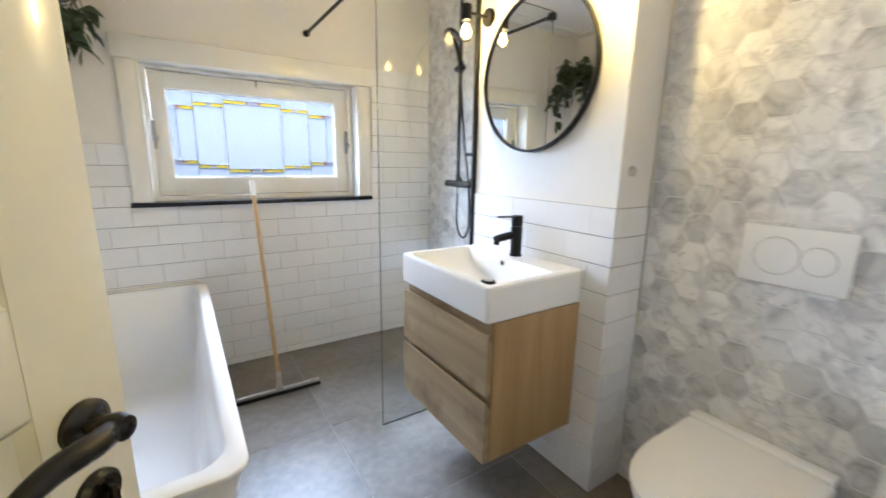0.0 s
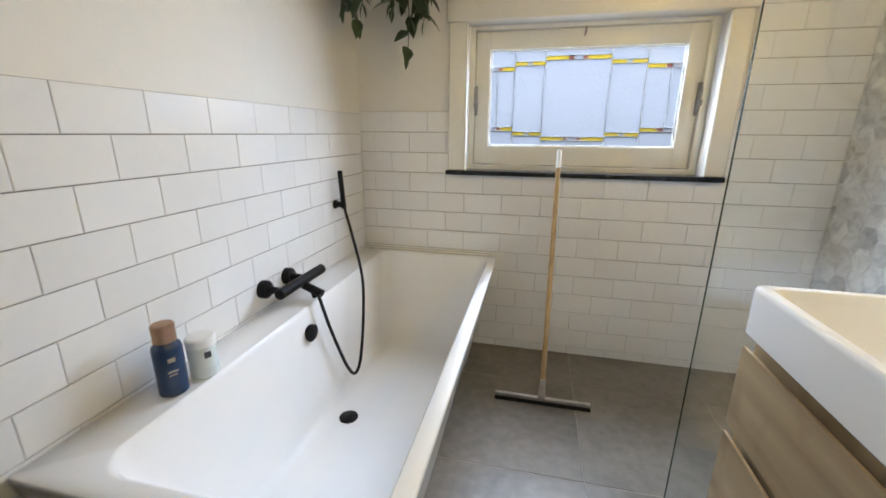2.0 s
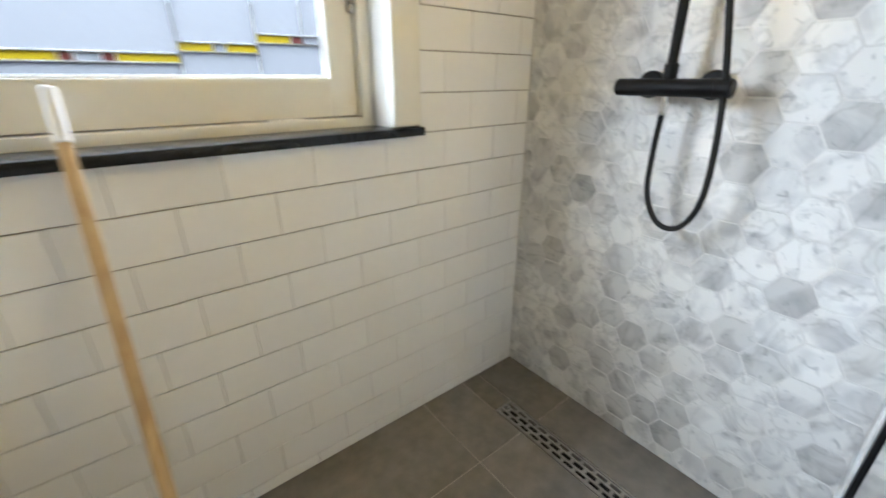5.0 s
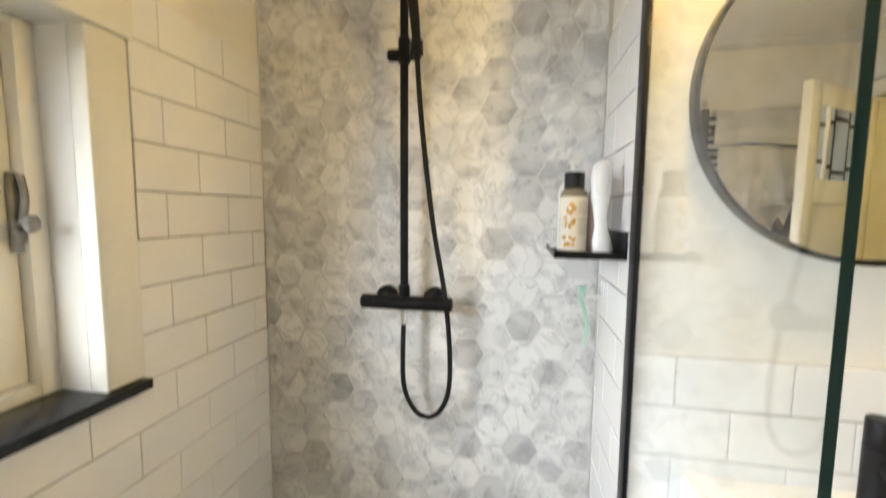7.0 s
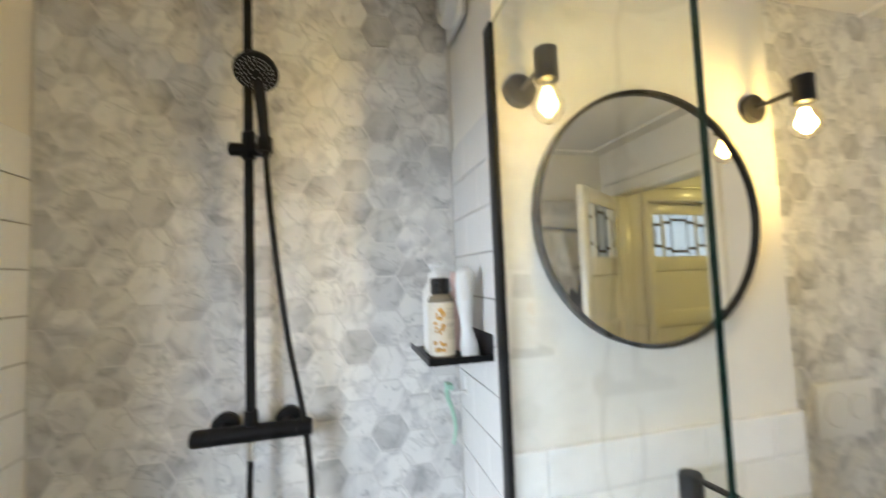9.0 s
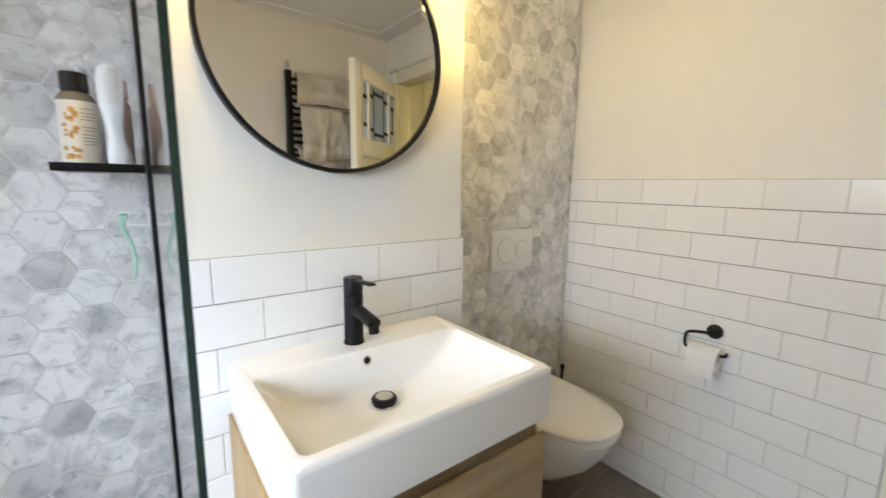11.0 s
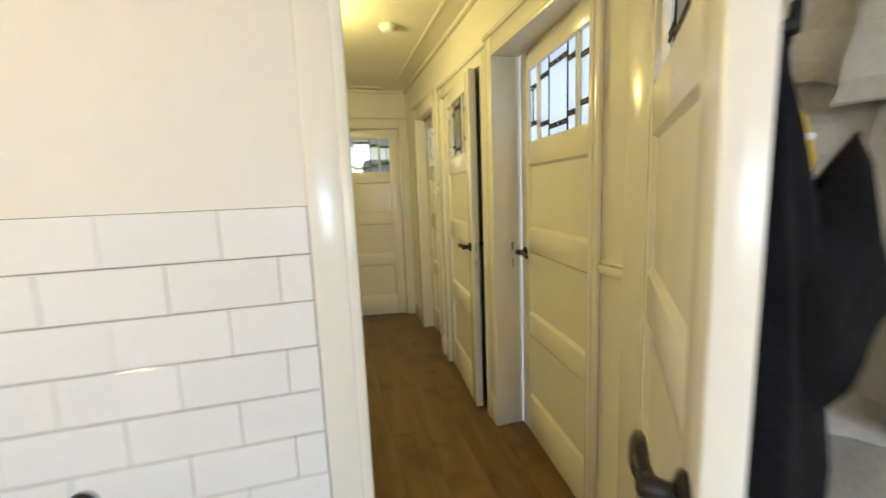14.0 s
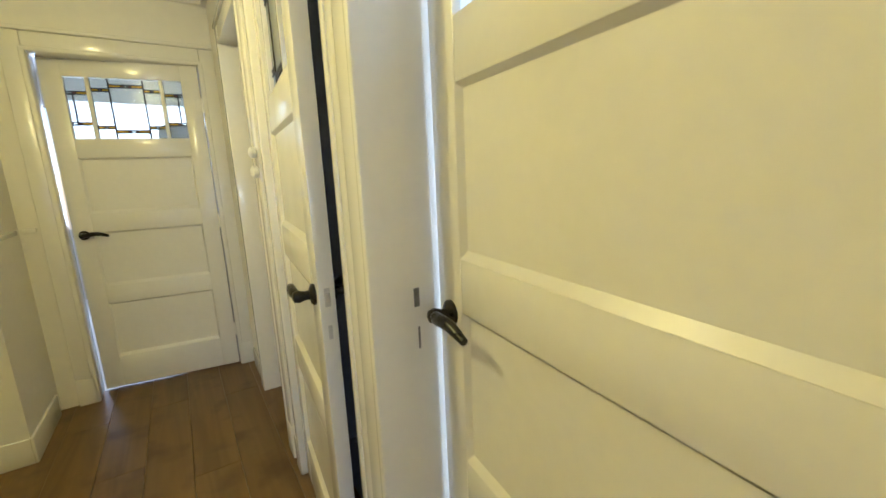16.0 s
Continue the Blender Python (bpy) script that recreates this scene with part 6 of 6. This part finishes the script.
part("sleeve_hem", bm, M_ROBE, slv, local=True, sharp=60)
bm = bmesh.new()
tube(bm, [(0.616, 0.066, 1.452), (0.618, 0.066, 1.474), (0.622, 0.060, 1.468), (0.620, 0.058, 1.44)], 0.0035, 8)
bm.transform(DL)
part("hanging_loop", bm, M_ROBE, robe, local=True)
yel = thing("yellow_garment", label="mustard yellow garment with a white trim hanging on the door", category="garment", m=WM[door_bath] @ pose(0.45, 0.02, 0.9))
DY = pose(-0.475, -0.02, -0.9)
bm = bmesh.new()
draped(bm, [(0.545, 0.050, 1.435, 0.018, 0.016), (0.53, 0.062, 1.42, 0.034, 0.026), (0.515, 0.082, 1.38, 0.050, 0.040), (0.505, 0.092, 1.33, 0.056, 0.042), (0.502, 0.088, 1.27, 0.052, 0.036), (0.50, 0.080, 1.18, 0.044, 0.030), (0.50, 0.075, 1.10, 0.03, 0.022)], 2.4)
bm.transform(DY)
part("cloth", bm, M_YCLOTH, yel, local=True, sharp=80)
bm = bmesh.new()
tube(bm, [(0.560, 0.058, 1.305), (0.567, 0.085, 1.335), (0.557, 0.108, 1.352), (0.535, 0.124, 1.356), (0.515, 0.128, 1.352)], 0.0045, 8)
bm.transform(DY)
part("trim", bm, M_PAPER, yel, "white piping", local=True)


# ---- hall fittings ----
sm = thing("smoke_detector", (0.53, -4.41, 2.31), 0, "round white smoke detector on the hall ceiling", "smoke detector")
bm = bmesh.new()
spun(bm, (0.53, -4.41, 2.3335), (0, 0, -1), [(0, 0.050), (0.010, 0.050), (0.014, 0.046), (0.028, 0.042), (0.034, 0.034), (0.035, 0.004)], 32)
part("cover", bm, M_PLASTIC, sm)
hl = thing("ceiling_lamp", (1.05, -4.18, 2.2), 0, "small bare bulb lamp on the hall ceiling", "ceiling lamp")
bm = bmesh.new()
spun(bm, (1.05, -4.18, 2.3335), (0, 0, -1), [(0, 0.045), (0.014, 0.045), (0.02, 0.038), (0.022, 0.012), (0.11, 0.012), (0.112, 0.022), (0.16, 0.022)], 24)
part("rose_and_socket", bm, M_PLASTIC, hl)
bm = bmesh.new()
spun(bm, (1.05, -4.18, 2.173), (0, 0, -1), [(0, 0.014), (0.02, 0.024), (0.05, 0.034), (0.075, 0.028), (0.09, 0.006)], 24)
g = part("bulb", bm, glowing("lit_bulb", (1.0, 0.80, 0.45), 40), hl, "glowing bulb")
g.visible_shadow = False
for z, rr in ((1.375, 0.022), (1.30, 0.024)):
    kn = thing("coat_peg", (0.14, -4.80, z), 0, "round white peg on the door frame", "peg", "white pegs on the frame")
    bm = bmesh.new()
    spun(bm, (0.121, -4.80, z), (1, 0, 0), [(0, 0.012), (0.018, 0.010), (0.024, rr), (0.040, rr), (0.048, rr * 0.6), (0.05, 0.002)], 22)
    part("peg_head", bm, M_PLASTIC, kn)
sr = thing("cupboard_plank", (-0.3, -4.1, 0), 0, "dark stained timber rail inside the cupboard", "timber")
bm = bmesh.new()
box(bm, -0.45, 0.45, -0.03, 0.03, -0.05, 0.05, 0.006, 2, pose(-0.45, -4.3, 0.95, 0, -38, 60))
part("rail", bm, M_OLDWOOD, sr)
cb = thing("storage_box", (-0.3, -4.2, 0), 0, "dark box standing on the cupboard floor", "box")
bm = bmesh.new()
box(bm, -0.55, -0.12, -4.55, -4.0, -0.012, 0.42, 0.01)
part("body", bm, M_RUBBER, cb)
# chair-like blocks added only to darken the end door's glass from behind
ch = thing("end_door_dark_blocks", (0.30, -7.0, 0), 0, "dark blocks added to darken the lower part of the end door's glass", "chair")
bm = bmesh.new()
box(bm, 0.0, 0.62, -7.3, -6.75, -0.012, 0.5, 0.05, 3)
part("seat", bm, M_DARKFILLER, ch)
bm = bmesh.new()
box(bm, 0.02, 0.48, -7.42, -7.25, 0.3, 1.76, 0.07, 3)
part("backrest", bm, M_DARKFILLER, ch)


# ---- pieces of walls and floors ----
RH, RZ = 0.1055, -0.063
tile_wall(wall_window, (0, 0.008, 0), (1, 0, 0), (0, -1, 0), 0.002, 2.267, RZ, 0, 13, RH, 0.2027, 0.179, holes=[(0.497, 1.8155, 0.99, 1.9)])
tile_wall(wall_window, (0, 0.008, 0), (1, 0, 0), (0, -1, 0), 1.8255, 2.267, RZ, 13, 18, RH, 0.2027, 0.179)
tile_wall(wall_bath, (-0.008, 0, 0), (0, 1, 0), (1, 0, 0), -2.634, -0.003, -0.0664, 0, 13, 0.1047, 0.2052, -1.4915)
tile_wall(wall_door, (0, -2.644, 0), (-1, 0, 0), (0, 1, 0), -2.105, -1.007, -0.0665, 0, 14, 0.0975, 0.1995, -1.0695)
tile_wall(wall_door, (0, -2.644, 0), (-1, 0, 0), (0, 1, 0), -0.068, -0.003, -0.0665, 0, 14, 0.0975, 0.1995, -1.0695)
tile_wall(pilaster, (1.925, 0, 0), (0, -1, 0), (-1, 0, 0), 1.0395, 1.82, -0.016, 0, 11, 0.1015, 0.2010, 1.117)
tile_wall(pilaster, (0, -1.812, 0), (1, 0, 0), (0, -1, 0), 1.919, 2.105, -0.016, 0, 11, 0.1015, 0.2010, 2.15)
tile_wall(pilaster, (0, -1.038, 0), (-1, 0, 0), (0, 1, 0), -2.267, -1.9405, RZ, 0, 18, RH, 0.2027, -2.04)
hexagon_wall(wall_shower, (2.275, 0, 0), (0, -1, 0), (-1, 0, 0), 0.002, 1.028, 0, H)
hexagon_wall(wall_niche, (2.113, 0, 0), (0, -1, 0), (-1, 0, 0), 1.824, 2.634, 0, H)
floor_tiles(floor)
hall_floor = bpy.data.objects["floor_hall"]
rp = random.Random(3)
x, row = -0.02, 0
while x < 1.30:
    x1 = min(x + 0.185, 1.31)
    y = -6.15 - rp.uniform(0, 1.6)
    while y < -2.74:
        y1 = y + rp.uniform(1.5, 2.1)
        a, b = max(y, -6.15), min(y1, -2.737)
        y = y1
        if b - a > 0.02:
            bm = bmesh.new()
            box(bm, x + 0.0004, x1 - 0.0004, a + 0.0004, b - 0.0004, -0.012, 0.0, 0.0012, 1)
            ob = new("plank", mesh_of(bm, M_PLANK))
            ob.parent = hall_floor
    x = x1
